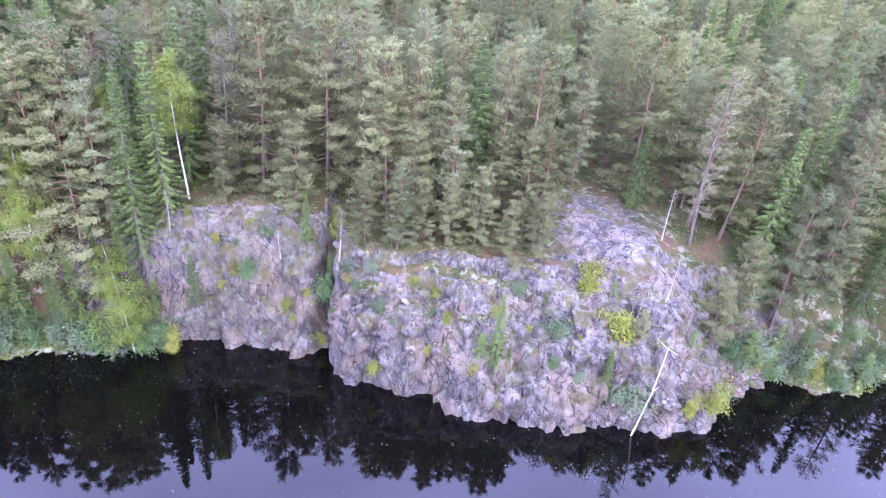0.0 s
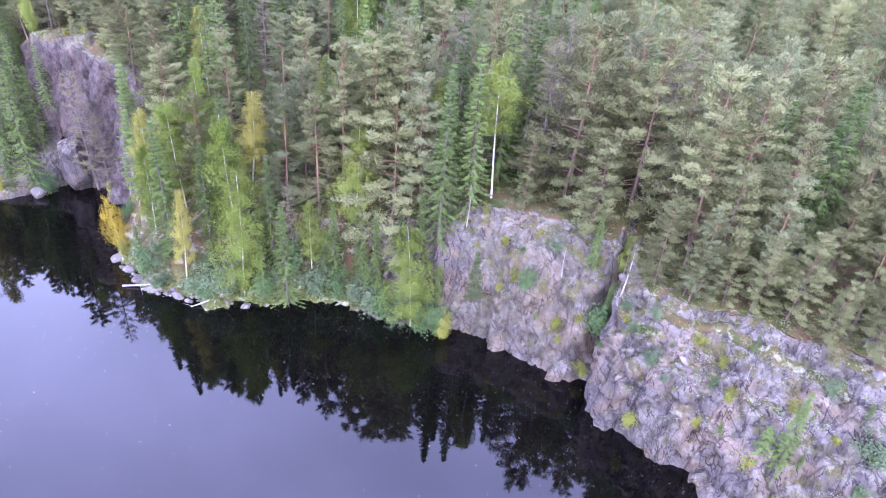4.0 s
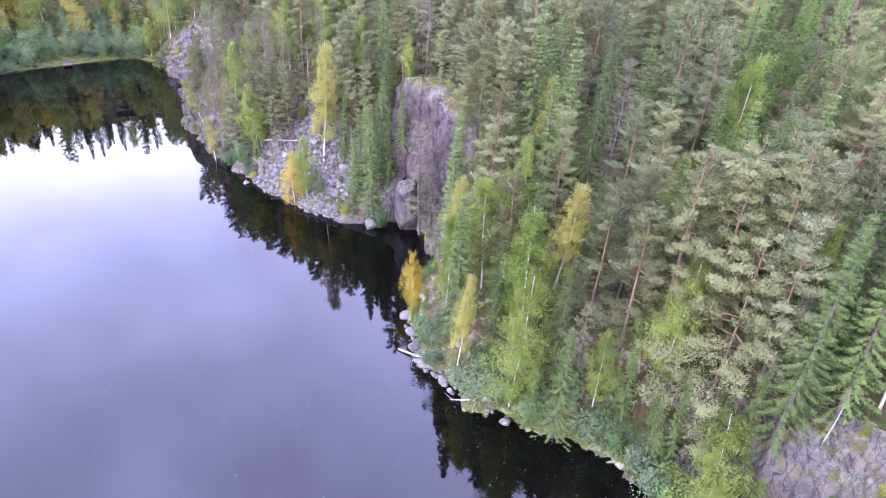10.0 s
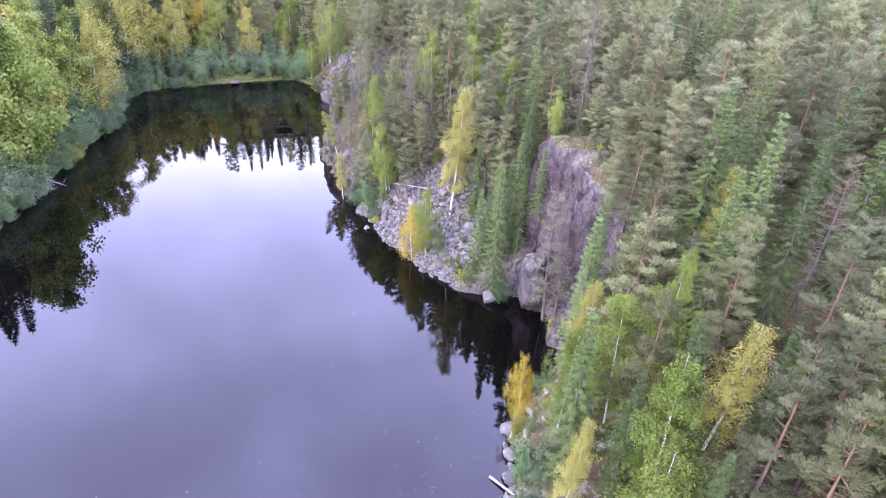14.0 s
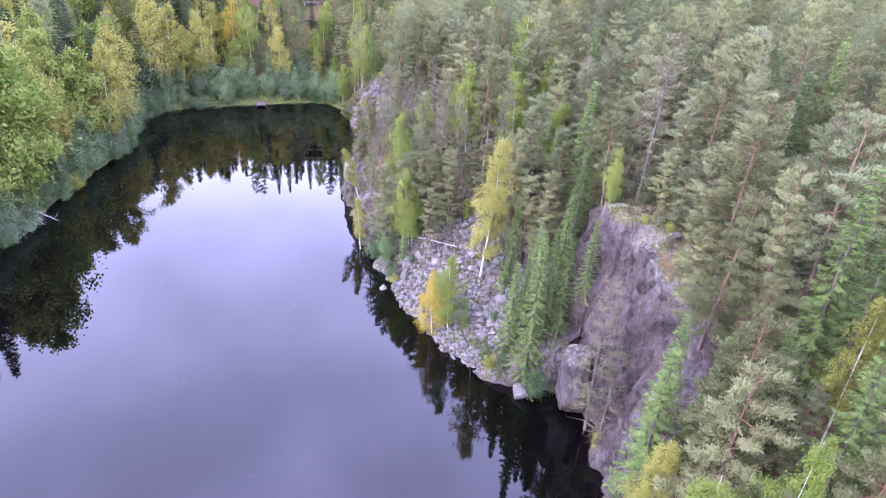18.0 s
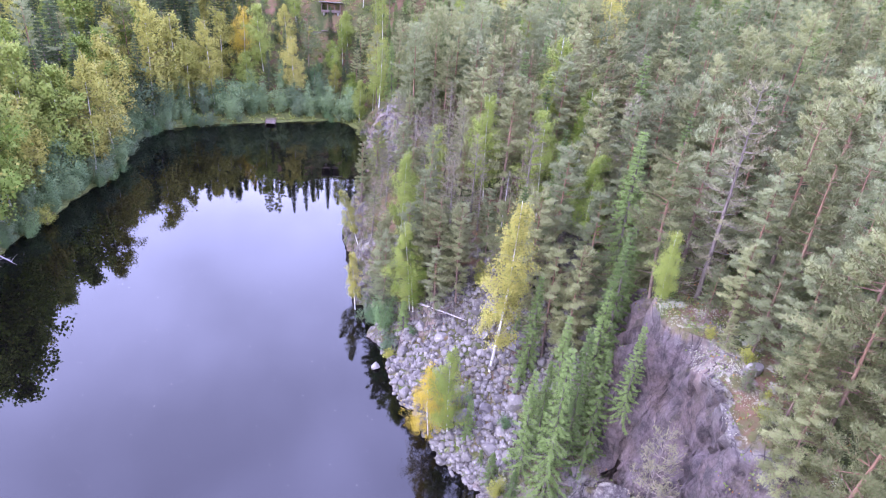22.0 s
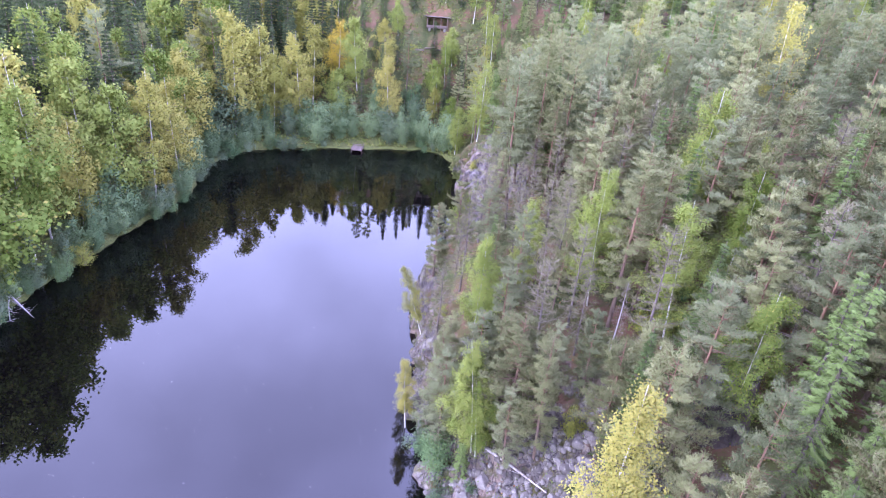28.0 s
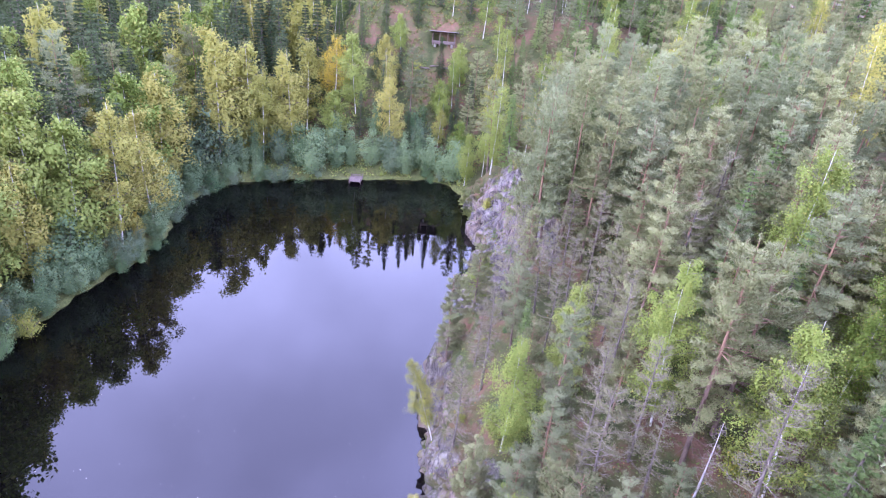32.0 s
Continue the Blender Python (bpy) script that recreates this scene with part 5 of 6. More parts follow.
# the west shore
for x, y, h, key in [(-191.0, -15.2, 20.5, "yellow"), (-189.6, -12.8, 16.5, "yellow"), (-193.6, -8.4, 19.0, "yellow"), (-198.6, 8.6, 15.0, "yellow"), (-204.3, -3.8, 13.0, "orange"), (-202.5, 0.9, 15.0, "birch"), (-207, 6, 12, "yellow")]:
    stand({"yellow": "bank_yellow", "birch": "bank_birch"}.get(key, key), x, y, h, int(-x))
for x, y, h, key in [(-179.5, -20, 14.0, "willow"), (-182.8, -16.2, 10.0, "willow"), (-192, 0.2, 10.5, "alder"), (-195, 5.8, 7.6, "alder"), (-198, 14.2, 9.0, "willow"), (-195.8, 11.5, 6.0, "willow"), (-186.8, -12.6, 9.0, "alder"), (-194.5, 18.5, 6.0, "alder"), (-191.0, -3.0, 8.0, "alder"), (-189.6, -6.2, 8.5, "alder"), (-194.0, 2.2, 8.5, "alder"), (-196.0, 8.2, 7.5, "alder"), (-196.4, 14.0, 8.0, "alder"), (-195.6, 16.6, 7.5, "alder"), (-193.6, -1.0, 7.0, "alder"), (-188.4, -9.4, 8.0, "willow")]:
    stand("tall_" + key, x, y, h, int(-x), "tall grey-green shrub on the grassy shore", gap=2.0)
for x, y, h, key in [(-206.5, 16.0, 7.5, "bank_birch"), (-209.0, 8.0, 8.0, "dark_spruce"), (-203.0, 12.6, 6.5, "alder"), (-205.0, 20.0, 9.0, "dark_spruce"), (-212.0, 19.6, 8.5, "bank_birch"), (-201.2, 17.2, 8.0, "bank_yellow"), (-200.4, 5.0, 7.0, "tall_alder"), (-214.0, 7.0, 8.0, "bank_birch"), (-220.0, 9.2, 10.0, "dark_spruce"), (-222.0, 19.6, 10.0, "dark_spruce"), (-224.5, 13.0, 11.0, "dark_spruce"), (-212.6, 10.6, 2.4, "gold"), (-206.0, 13.4, 2.2, "alder"), (-208.8, 15.6, 2.0, "gold")]:
    stand(key, x, y, h, int(-x), gap=1.8)
# the south bank
for x, y, h, key in [(-160.8, -17.2, 17.5, "yellow"), (-149.0, -20.2, 18.5, "birch"), (-164.3, -26, 14, "yellow"), (-143.3, -22.3, 15.5, "yellow"), (-153.6, -17.6, 20.0, "yellow"), (-138.0, -23.0, 21.0, "birch"), (-133.0, -21.5, 20.0, "birch"), (-148.5, -23.0, 21.0, "birch"), (-128, -23, 21, "birch"), (-122, -23, 20, "birch")]:
    stand("bank_" + key, x, y, h, int(-x))
stand("orange", -156.8, -17.2, 4.4, 0, "small orange birch at the water's edge", gap=1.5)

# bushes along the low shore
for i in range(len(WEST) - 1):
    (ax, ay, awx, awy), (bx, by, bwx, bwy) = WEST[i], WEST[i + 1]
    if max(ax, bx) > -60:
        continue
    n = int(math.hypot(bx - ax, by - ay) / 0.7)
    for k in range(n):
        f = (k + rs.uniform(0.2, 0.8)) / n
        o = rs.uniform(-1.1, 2.5)
        x, y = ax + (bx - ax) * f + awx * o, ay + (by - ay) * f + awy * o
        if x < -184 and y > -14 and (rs.rand() < 0.35 or -1 < y < 10) or not free(x, y, 1.2):
            continue
        if o > 1.0 or x > -180 and o > 0.0:
            plant(rs, rs.choice(["tall_alder", "tall_willow"], p=[.8, .2]), x, y, rs.uniform(5.0, 9.5) if o > 1 else rs.uniform(3.5, 6.0), gap=1.6)
        else:
            plant(rs, rs.choice(["alder", "willow", "gold"], p=[.55, .39, .06]), x, y, rs.uniform(2.2, 4.2), gap=1.2)


# bushes and young spruces at the foot of the wooded shore and on ledges
for _ in range(420):
    x = rs.uniform(-66, -25) if rs.rand() < 0.62 else rs.uniform(-176, 50)
    o = rs.uniform(0.3, 3.0) if -66 < x < -25 else rs.uniform(1.0, 7.0)
    y = float(np.interp(x, N_X, N_TAB[:, 0])) + o
    z, nz = zat(x, y)
    if z < 0.1 or nz < 0.35 or -84 < x < -76 or -105 < x < -93 or not free(x, y, 1.5):
        continue
    if -66 < x < -25 or x > 30:
        plant(rs, rs.choice(["alder", "willow", "sapling", "gold"], p=[.3, .3, .3, .1]), x, y, rs.uniform(1.8, 4.2), gap=1.5)
    else:
        plant(rs, rs.choice(["alder", "willow", "sapling", "gold"], p=[.2, .25, .3, .25]), x, y, rs.uniform(0.7, 2.2), gap=1.3)


# tufts and dwarf trees rooted in the joints of the rock
for _ in range(150):
    x = rs.uniform(-26, 34)
    o = rs.uniform(0.4, 6.0)
    y = float(np.interp(x, N_X, N_TAB[:, 0])) + o
    z, nz = zat(x, y)
    if z < 0.8 or nz < 0.25 or not free(x, y, 1.5):
        continue
    east = x > 18
    plant(rs, rs.choice(["alder", "gold", "sapling", "bushy_pine", "bare", "thin_pine"], p=[.1, .15, .1, .1, .3, .25] if east else [.2, .3, .25, .15, .1, .0]), x, y, rs.uniform(1.2, 4.0) if east else rs.uniform(0.7, 2.0), gap=1.4)


def allowed(x, o):
    """Where trees can root: least distance from the shore, least flatness, share of spruce and of birch, spacing."""
    if x > 33:
        return 2.0, 0.2, 0.35, 0.04
    if x > -9:
        return 11.5, 0.5, 0.10, 0.01
    if x > -24:
        return 9.5, 0.5, 0.12, 0.01
    if x > -42:
        return 3.2, 0.25, 0.40, 0.0
    if x > -66:
        return 1.2, 0.1, 0.50, 0.13
    if x > -84:
        return 6.8, 0.55, 0.12, 0.01
    if x > -93:
        return 13.0, 0.5, 0.3, 0.02
    if x > -108:
        return 12.0, 0.3, 0.2, 0.02
    if x > -140:
        return 2.0, 0.1, 0.10, 0.05
    if x > -178:
        return 6.5, 0.15, 0.08, 0.03
    return 3.0, 0.1, 0.3, 0.25


# the wood on the north side: things near the shore, one mass of trees farther in
FAR = []
for ring, (lo, hi, spacing, n) in enumerate([(1, 16, 3.0, 12000), (16, 34, 3.3, 10000), (34, 80, 3.8, 11000), (80, 140, 4.2, 9000)]):
    for _ in range(n):
        x = rs.uniform(-250, 125) if ring > 1 or rs.rand() < 0.5 else rs.uniform(-140, 35)
        o = lo + (hi - lo) * rs.rand()
        if x < -188:
            y = 23 + o
        else:
            y = float(np.interp(x, N_X, N_TAB[:, 0])) + o
        gap = spacing
        least, level, spruce, birch = allowed(x, o)
        if -66 < x < -24 and ring == 0:
            gap = 2.3
        if -150 < x < -104 and ring < 2:
            gap = 2.4
        if x > -26 and o < 14 and ring == 0:
            gap = 3.6
        if o < least or not free(x, y, gap):
            continue
        if -84 < x < -76 and 50 < y < 53.6 or 10.5 < x < 26 and y < 66 or -105 < x < -98.5 and 45.8 < y < 51.5 or ring == 0 and rs.rand() < 0.06:
            continue
        z, nz = zat(x, y)
        if nz < level or z < 0.5:
            continue
        u = rs.rand()
        if ring > 1:
            birch *= 0.3
        kind = "spruce" if u < spruce else "birch" if u < spruce + birch else "yellow" if u < spruce + birch * 1.2 else "pine"
        if kind in ("birch", "yellow") and -76 < x < -52 and o > 5:
            kind = "pine"
        small = rs.rand() < (0.2 if ring == 0 else 0.1)
        if kind == "spruce" and small and STATS.get("sapling", 0) < 120 and ring < 2:
            plant(rs, "sapling", x, y, rs.uniform(2.5, 6), gap=1.4)
        elif ring < 2 and STATS.get(kind, 0) < (480 if kind == "pine" else 210 if kind == "spruce" else 80) and (-140 < x < -40 or ring == 0 and x > -40 or x > -30 and o < 24):
            low_wood = -150 < x < -106 and o < 15
            close = -132 < x < -22 and o < (34 if kind in ("birch", "yellow") else 27)
            thin = kind == "pine" and rs.rand() < (0.5 if low_wood else 0.16 if ring == 0 else 0.08)
            tall = rs.uniform(7, 12) if low_wood else rs.uniform(6, 9) if small else rs.uniform(14.5, 19.5) if x > -40 else rs.uniform(12, 16.5)
            plant(rs, ("thin_" if thin else "near_" if close else "") + kind, x, y, tall, gap=gap)
        else:
            take(x, y, gap)
            FAR.append(("pine" if kind in ("birch", "yellow") and -150 < x < 60 and ring < 3 else kind, x, y, z, min(ring, 3)))
# low growth under the trees near the flight
for _ in range(260):
    x, o = rs.uniform(-145, -24), rs.uniform(4, 26)
    y = float(np.interp(x, N_X, N_TAB[:, 0])) + o
    z, nz = zat(x, y)
    if nz < 0.5 or z < 1 or -106 < x < -93 and o < 10 or -84 < x < -76 and y < 54 or not free(x, y, 1.2):
        continue
    plant(rs, rs.choice(["gold", "alder", "sapling", "near_birch", "willow"], p=[.2, .25, .35, .1, .1]), x, y, rs.uniform(1.0, 3.4), gap=1.2)
# west and south sides
for ring, n in ((0, 5000), (1, 5000)):
    for _ in range(n):
        x, y = rs.uniform(-300, -100), rs.uniform(-105, 30)
        if x > -190 and y > -18 or x < -190 and y > 24:
            continue
        if math.hypot(x + 217, y - 15) < 4.5 or -214 < x < -207 and 10 < y < 15:
            continue
        z, nz = zat(x, y)
        if z < 0.7 or not free(x, y, 2.9 + ring):
            continue
        near = z < 12 and x < -105 and y > -50
        end = x < -184 and y > -16
        kind = rs.choice(["birch", "yellow", "spruce", "pine"], p=[.24, .08, .53, .15] if end and y > -3 else [.07, .08, .79, .06] if end else [.24, .06, .62, .08])
        if near and ring == 0 and STATS.get(kind, 0) < {"pine": 300, "spruce": 280, "birch": 150, "yellow": 110}[kind]:
            plant(rs, {"birch": "bank_birch", "yellow": "bank_yellow", "spruce": "dark_spruce"}.get(kind, kind), x, y, rs.uniform(9, 13) if end and y > -3 else rs.uniform(14, 21) if end else rs.uniform(18, 25), gap=2.8)
        elif ring == 1 or near:
            take(x, y, 3.2)
            FAR.append(("dark" if kind == "spruce" else kind, x, y, z, 3 if x < -240 or y < -60 else 2))


def far_trees():
    """The trees deeper in the wood: single meshes nearer by, joined by kind beyond."""
    leaf = {"pine": M_PINE, "blue": M_PINE_BLUE, "spruce": M_SPRUCE, "dark": M_SPRUCE_DARK, "birch": M_BIRCH, "yellow": M_YELLOW}
    wood = {"birch": M_BIRCH_BARK, "yellow": M_BIRCH_BARK, "spruce": M_SPRUCE_BARK, "dark": M_SPRUCE_BARK}
    word = {"blue": "blue-green pine", "pine": "grey-green pine", "yellow": "yellowing birch", "dark": "dark spruce"}
    bits = {0: {}, 1: {}}
    bits[0]["pine"] = [pine_bits(600 + i, 14.5, 3.4 + 0.5 * i, 2.7, 1.0, 1.4, 12, True) for i in range(6)]
    bits[0]["spruce"] = [spruce_bits(620 + i, 13, 2.0, 1.2, 0.9, 1.0, 4, 0.7) for i in range(3)]
    bits[0]["birch"] = [birch_bits(640 + i, 14, 4, 1.9, 1.6, 0.8) for i in range(3)]
    bits[1]["pine"] = [pine_bits(660 + i, 14.5, 4.0, 2.7, 0.55, 2.7, 5, True) for i in range(4)]
    bits[1]["spruce"] = [spruce_bits(680 + i, 13, 2.0, 0.4, 2.3, 2.1) for i in range(3)]
    bits[1]["birch"] = [birch_bits(690 + i, 14, 4, 1.9, 0.35, 2.3, coarse=2.1) for i in range(2)]
    for b in bits.values():
        b["blue"], b["dark"], b["yellow"] = b["pine"], b["spruce"], b["birch"]
    whole = {}
    for kind, group in bits[0].items():
        for n, (t, l, c) in enumerate(group):
            f, per = soften(*c)
            tri = f if f.shape[1] == 3 else np.concatenate([f[:, [0, 1, 2]], f[:, [0, 2, 3]]])
            stem = np.concatenate([t[1][:, [0, 1, 2]], t[1][:, [0, 2, 3]]])
            me = mesh_from(kind + "_tree", np.concatenate([c[0], t[0]]), np.concatenate([tri, stem + len(c[0])]), leaf[kind], True)
            me.materials.append(wood.get(kind, M_PINE_BARK))
            me.polygons.foreach_set("material_index", np.concatenate([np.zeros(len(tri), np.int32), np.ones(len(stem), np.int32)]))
            whole[kind, n] = me
    roots, joined = {}, {}

    def root(kind):
        if kind not in roots:
            roots[kind] = tagged(new("distant_forest"), "dense wood of " + word.get(kind, kind) + " trees farther from the shore", "forest", kind="stuff")
        return roots[kind]

    singles = 0
    for kind, x, y, z, ring in FAR:
        if kind == "pine" and rs.rand() < 0.4:
            kind = "blue"
        s, a = rs.uniform(0.8, 1.15) * (1.3 if x < -100 and y < -16 else 0.75 if x < -186 and -4 < y < 40 else 1), rs.uniform(0, 6.283)
        if ring < 3 and singles < 3900:
            singles += 1
            ob = part(kind + "_tree" if kind in ("pine", "birch", "spruce") else {"blue": "pine_tree", "dark": "spruce_tree", "yellow": "birch_tree"}[kind], whole[kind, rs.randint(len(bits[0][kind]))], root(kind))
            ob.matrix_basis = Matrix.LocRotScale((x, y, z - 0.1), Euler((rs.uniform(-.03, .03), rs.uniform(-.03, .03), a)), (s, s, s * rs.uniform(0.92, 1.1)))
            tagged(ob, kind="stuff")
            continue
        t, l, c = bits[1][kind][rs.randint(len(bits[1][kind]))]
        rot = np.array([[math.cos(a), -math.sin(a), 0], [math.sin(a), math.cos(a), 0], [0, 0, 1]]) * s
        b = joined.setdefault((kind, rs.randint(4)), ([], []))
        b[0].append((c[0] @ rot.T + (x, y, z), c[1]))
        b[1].append((t[0] @ rot.T + (x, y, z - 0.1), t[1]))
    for kind, batch in sorted(joined):
        crowns, stems = joined[kind, batch]
        tagged(part("crowns", mesh_from(kind + "_crowns", *join(crowns), leaf[kind]), root(kind)), kind="stuff")
        tagged(part("stems", mesh_from(kind + "_stems", *join(stems), wood.get(kind, M_PINE_BARK), True), root(kind)), kind="stuff")


far_trees()


# ---- boulders ----
def boulder_mesh(seed):
    """An angular lump of granite."""
    rsb = np.random.RandomState(seed)
    bm = bmesh.new()
    bmesh.ops.create_icosphere(bm, subdivisions=2, radius=1.0)
    planes = [(Vector(rsb.normal(size=3)).normalized(), rsb.uniform(0.42, 0.78)) for _ in range(12)]
    for v in bm.verts:
        for nrm, d in planes:
            over = v.co.dot(nrm) - d
            if over > 0:
                v.co -= nrm * over * 0.92
        v.co *= 1 + rsb.uniform(-0.03, 0.03)
    return bm_mesh("boulder", bm, M_STONE)


BOULDERS = [boulder_mesh(700 + i) for i in range(8)]


def boulder(x, y, r, label="", z=None, flat=0.75, sink=0.35):
    gz = zat(x, y)[0] if z is None else z
    ob = new("boulder", BOULDERS[rs.randint(len(BOULDERS))])
    s = r * rs.uniform(0.85, 1.2), r * rs.uniform(0.75, 1.1), r * flat * rs.uniform(0.8, 1.15)
    ob.matrix_basis = Matrix.LocRotScale((x, y, gz + s[2] * (1 - sink) - 0.3 * s[2]), Euler((rs.uniform(-.3, .3), rs.uniform(-.3, .3), rs.uniform(0, 6.28))), s)
    return tagged(ob, label or "angular grey granite boulder with pale lichen", "boulder", "boulders of the slope")


boulder(-84.1, 43.8, 1.2, "pale boulder standing in the water at the cove", z=0.0, flat=0.9)
boulder(-105.0, 30.8, 0.75, "flat boulder lying off the shore", z=0.0)
boulder(-80.2, 53.5, 0.7, "rounded boulder on red needle litter")


def pillar(x, y, h, rx, ry, turn, label):
    """A tall angular block split from the wall, standing in front of it."""
    rsb = np.random.RandomState(77)
    bm = bmesh.new()
    bmesh.ops.create_icosphere(bm, subdivisions=4, radius=1.3)
    planes = [(Vector((math.cos(a), math.sin(a), rsb.uniform(-0.05, 0.22))).normalized(), rsb.uniform(0.62, 0.8)) for a in np.arange(0, 6.28, 0.9)]
    planes += [(Vector((rsb.uniform(-.5, .5), rsb.uniform(-.5, .5), 1)).normalized(), rsb.uniform(0.72, 0.9)) for _ in range(3)]
    planes += [(Vector(rsb.normal(size=3)).normalized(), rsb.uniform(0.8, 0.95)) for _ in range(6)]
    for v in bm.verts:
        for nrm, d in planes:
            over = v.co.dot(nrm) - d
            if over > 0:
                v.co -= nrm * over
        v.co *= 1 + rsb.uniform(-0.012, 0.012)
        v.co = Vector((v.co.x * rx, v.co.y * ry, (v.co.z * 0.5 + 0.42) * h))
    ob = new("rock_pillar", bm_mesh("rock_pillar", bm, M_GROUND_BLOCK))
    ob.matrix_basis = pose(x, y, 0, 0, 0, turn)
    return tagged(ob, label, "rock")


M_GROUND_BLOCK = make_block()
pillar(-82.4, 48.5, 8.2, 2.2, 1.8, 20, "tall lichened granite block split from the wall")
pillar(-106.6, 50.3, 9.0, 2.4, 2.0, 60, "grey granite crag among the spruces").location.z = zat(-107.0, 50.5)[0] - 2.5
boulder(10.6, 55.0, 0.9, "grey block on the bare rock")
for x, y, r in [(-48.2, 39.8, 1.0), (-44.3, 41.6, 0.8), (-56.9, 38.6, 1.1), (-54.2, 38.3, 1.2), (-51.5, 38.9, 0.9), (-59.5, 39.2, 1.0), (-62.6, 40.0, 1.2), (21.5, 44.2, 1.2), (24.0, 44.4, 0.9), (-58.0, 38.9, 0.7), (-55.3, 38.0, 0.6)]:
    boulder(x, y + 0.3, r, "boulder at the foot of the wooded shore", z=-0.1, flat=0.55)
laid = []
for _ in range(6000):
    if len(laid) >= 300:
        break
    x = rs.uniform(-109, -89.5)
    o = rs.uniform(-0.2, 13.5) if x < -94 else rs.uniform(-0.2, 6)
    y = float(np.interp(x, N_X, N_TAB[:, 0])) + o
    r = min(1.25, 0.34 + abs(rs.normal()) * 0.34)
    if any((x - a) ** 2 + (y - b) ** 2 < (0.72 * (r + c)) ** 2 for a, b, c in laid):
        continue
    laid.append((x, y, r))
    boulder(x, y, r)


def rubble():
    """The small stones between the boulders, too many to count."""
    bits = []
    shapes = []
    for me in BOULDERS[:4]:
        bm = bmesh.new()
        bmesh.ops.create_icosphere(bm, subdivisions=1, radius=1.0)
        v = np.array([p.co[:] for p in bm.verts]) * np.random.RandomState(len(shapes)).uniform(0.7, 1.15, (len(bm.verts), 1))
        f = np.array([[q.index for q in p.verts] for p in bm.faces])
        bm.free()
        shapes.append((v, f))
    for _ in range(2600):
        x = rs.uniform(-110, -89)
        o = rs.uniform(-0.1, 15) if x < -94 else rs.uniform(-0.1, 7)
        y = float(np.interp(x, N_X, N_TAB[:, 0])) + o
        v, f = shapes[rs.randint(4)]
        r = rs.uniform(0.12, 0.38)
        bits.append((v * (r, r * rs.uniform(.7, 1.1), r * rs.uniform(.5, .9)) + (x, y, zat(x, y)[0] + r * 0.2), f))
    for x0, x1 in ((-64, -42), (18, 27)):
        for _ in range(60):
            x = rs.uniform(x0, x1)
            y = float(np.interp(x, N_X, N_TAB[:, 0])) + rs.uniform(-0.3, 0.6)
            v, f = shapes[rs.randint(4)]
            r = rs.uniform(0.1, 0.4)
            bits.append((v * (r, r, r * 0.7) + (x, y, max(0, zat(x, y)[0]) + r * 0.1), f))
    tagged(new("rubble", mesh_from("rubble", *join(bits), M_STONE)), "grey rubble between the boulders by the lake", "rubble", kind="stuff")


rubble()


# ---- fallen and leaning trunks ----
def log(name, a, b, r, label, wood, twigs=0, seed=0):
    rsl = np.random.RandomState(seed)
    a, b = np.array(a, float), np.array(b, float)
    mid = (a + b) / 2 + rsl.normal(size=3) * 0.12
    root = tagged(new(name), label, "fallen trunk", "fallen trunks")
    root.matrix_basis = Matrix.Translation(a.tolist())
    part("trunk", mesh_from(name, *stick([a - a, mid - a, b - a], [r, r * 0.8, r * 0.35], 7), wood, True), root)
    if twigs:
        bits = []
        for _ in range(twigs):
            p = mid + (b - mid) * rsl.uniform(-0.4, 1) - a
            bits.append(stick([p, p + rsl.normal(size=3) * (0.7, 0.7, 0.4)], [0.03, 0.008], 3))
        tagged(part("twigs", mesh_from(name + "_twigs", *join(bits), wood), root), kind="stuff")


log("leaning_trunk", (19.9, 43.2, 0.05), (21.5, 44.9, 9.2), 0.08, "bare white birch stem leaning on the rock face", M_BIRCH_BARK, 6, 1)
log("fallen_log", (-57.6, 37.0, 0.1), (-53.4, 39.6, 1.0), 0.12, "pale dead log lying out over the water", M_DEAD, 4, 2)
log("fallen_log", (-46.9, 41.4, 0.9), (-48.8, 38.6, 0.05), 0.11, "pale dead log sloping into the water", M_DEAD, 3, 3)
log("fallen_log", (-126.6, -20.6, 0.9), (-123.8, -15.4, 0.05), 0.12, "bleached fallen tree reaching into the lake", M_DEAD, 16, 4)
log("fallen_log", (-126.0, -19.6, 0.7), (-122.4, -16.8, 0.05), 0.08, "bleached fallen tree reaching into the lake", M_DEAD, 12, 5)
log("fallen_log", (-110.4, 34.6, zat(-110.4, 34.6)[0] + 0.3), (-105.6, 40.0, zat(-105.6, 40.0)[0] + 0.5), 0.12, "grey trunk lying across the boulders", M_DEAD, 5, 6)


# ---- jetty, shelter ----
def make_wood(name, a, b):
    k = Mat(name)
    n = k.noise(2.0, 6, 0.65, co=k.coords((6, 0.6, 6)))
    col = k.ramp(n, [(0.3, a), (0.7, b)])
    return k.done(col, 0.85, n, 0.01, 0.5, 0.25)


M_GREY_WOOD, M_BROWN_WOOD = make_wood("weathered_grey_boards", (0.07, 0.052, 0.048), (0.16, 0.125, 0.118)), make_wood("brown_stained_logs", (0.09, 0.055, 0.04), (0.20, 0.125, 0.09))
M_ROOF = make_wood("grey_roofing_felt", (0.13, 0.12, 0.13), (0.24, 0.22, 0.23))


def box(sx, sy, sz, mat, name, bevel=0.015):
    bm = bmesh.new()
    bmesh.ops.create_cube(bm, size=1.0)
    for v in bm.verts:
        v.co = Vector((v.co.x * sx, v.co.y * sy, v.co.z * sz))
    bmesh.ops.bevel(bm, geom=bm.edges[:], offset=bevel, segments=1, affect="EDGES")
    return bm_mesh(name, bm, mat)


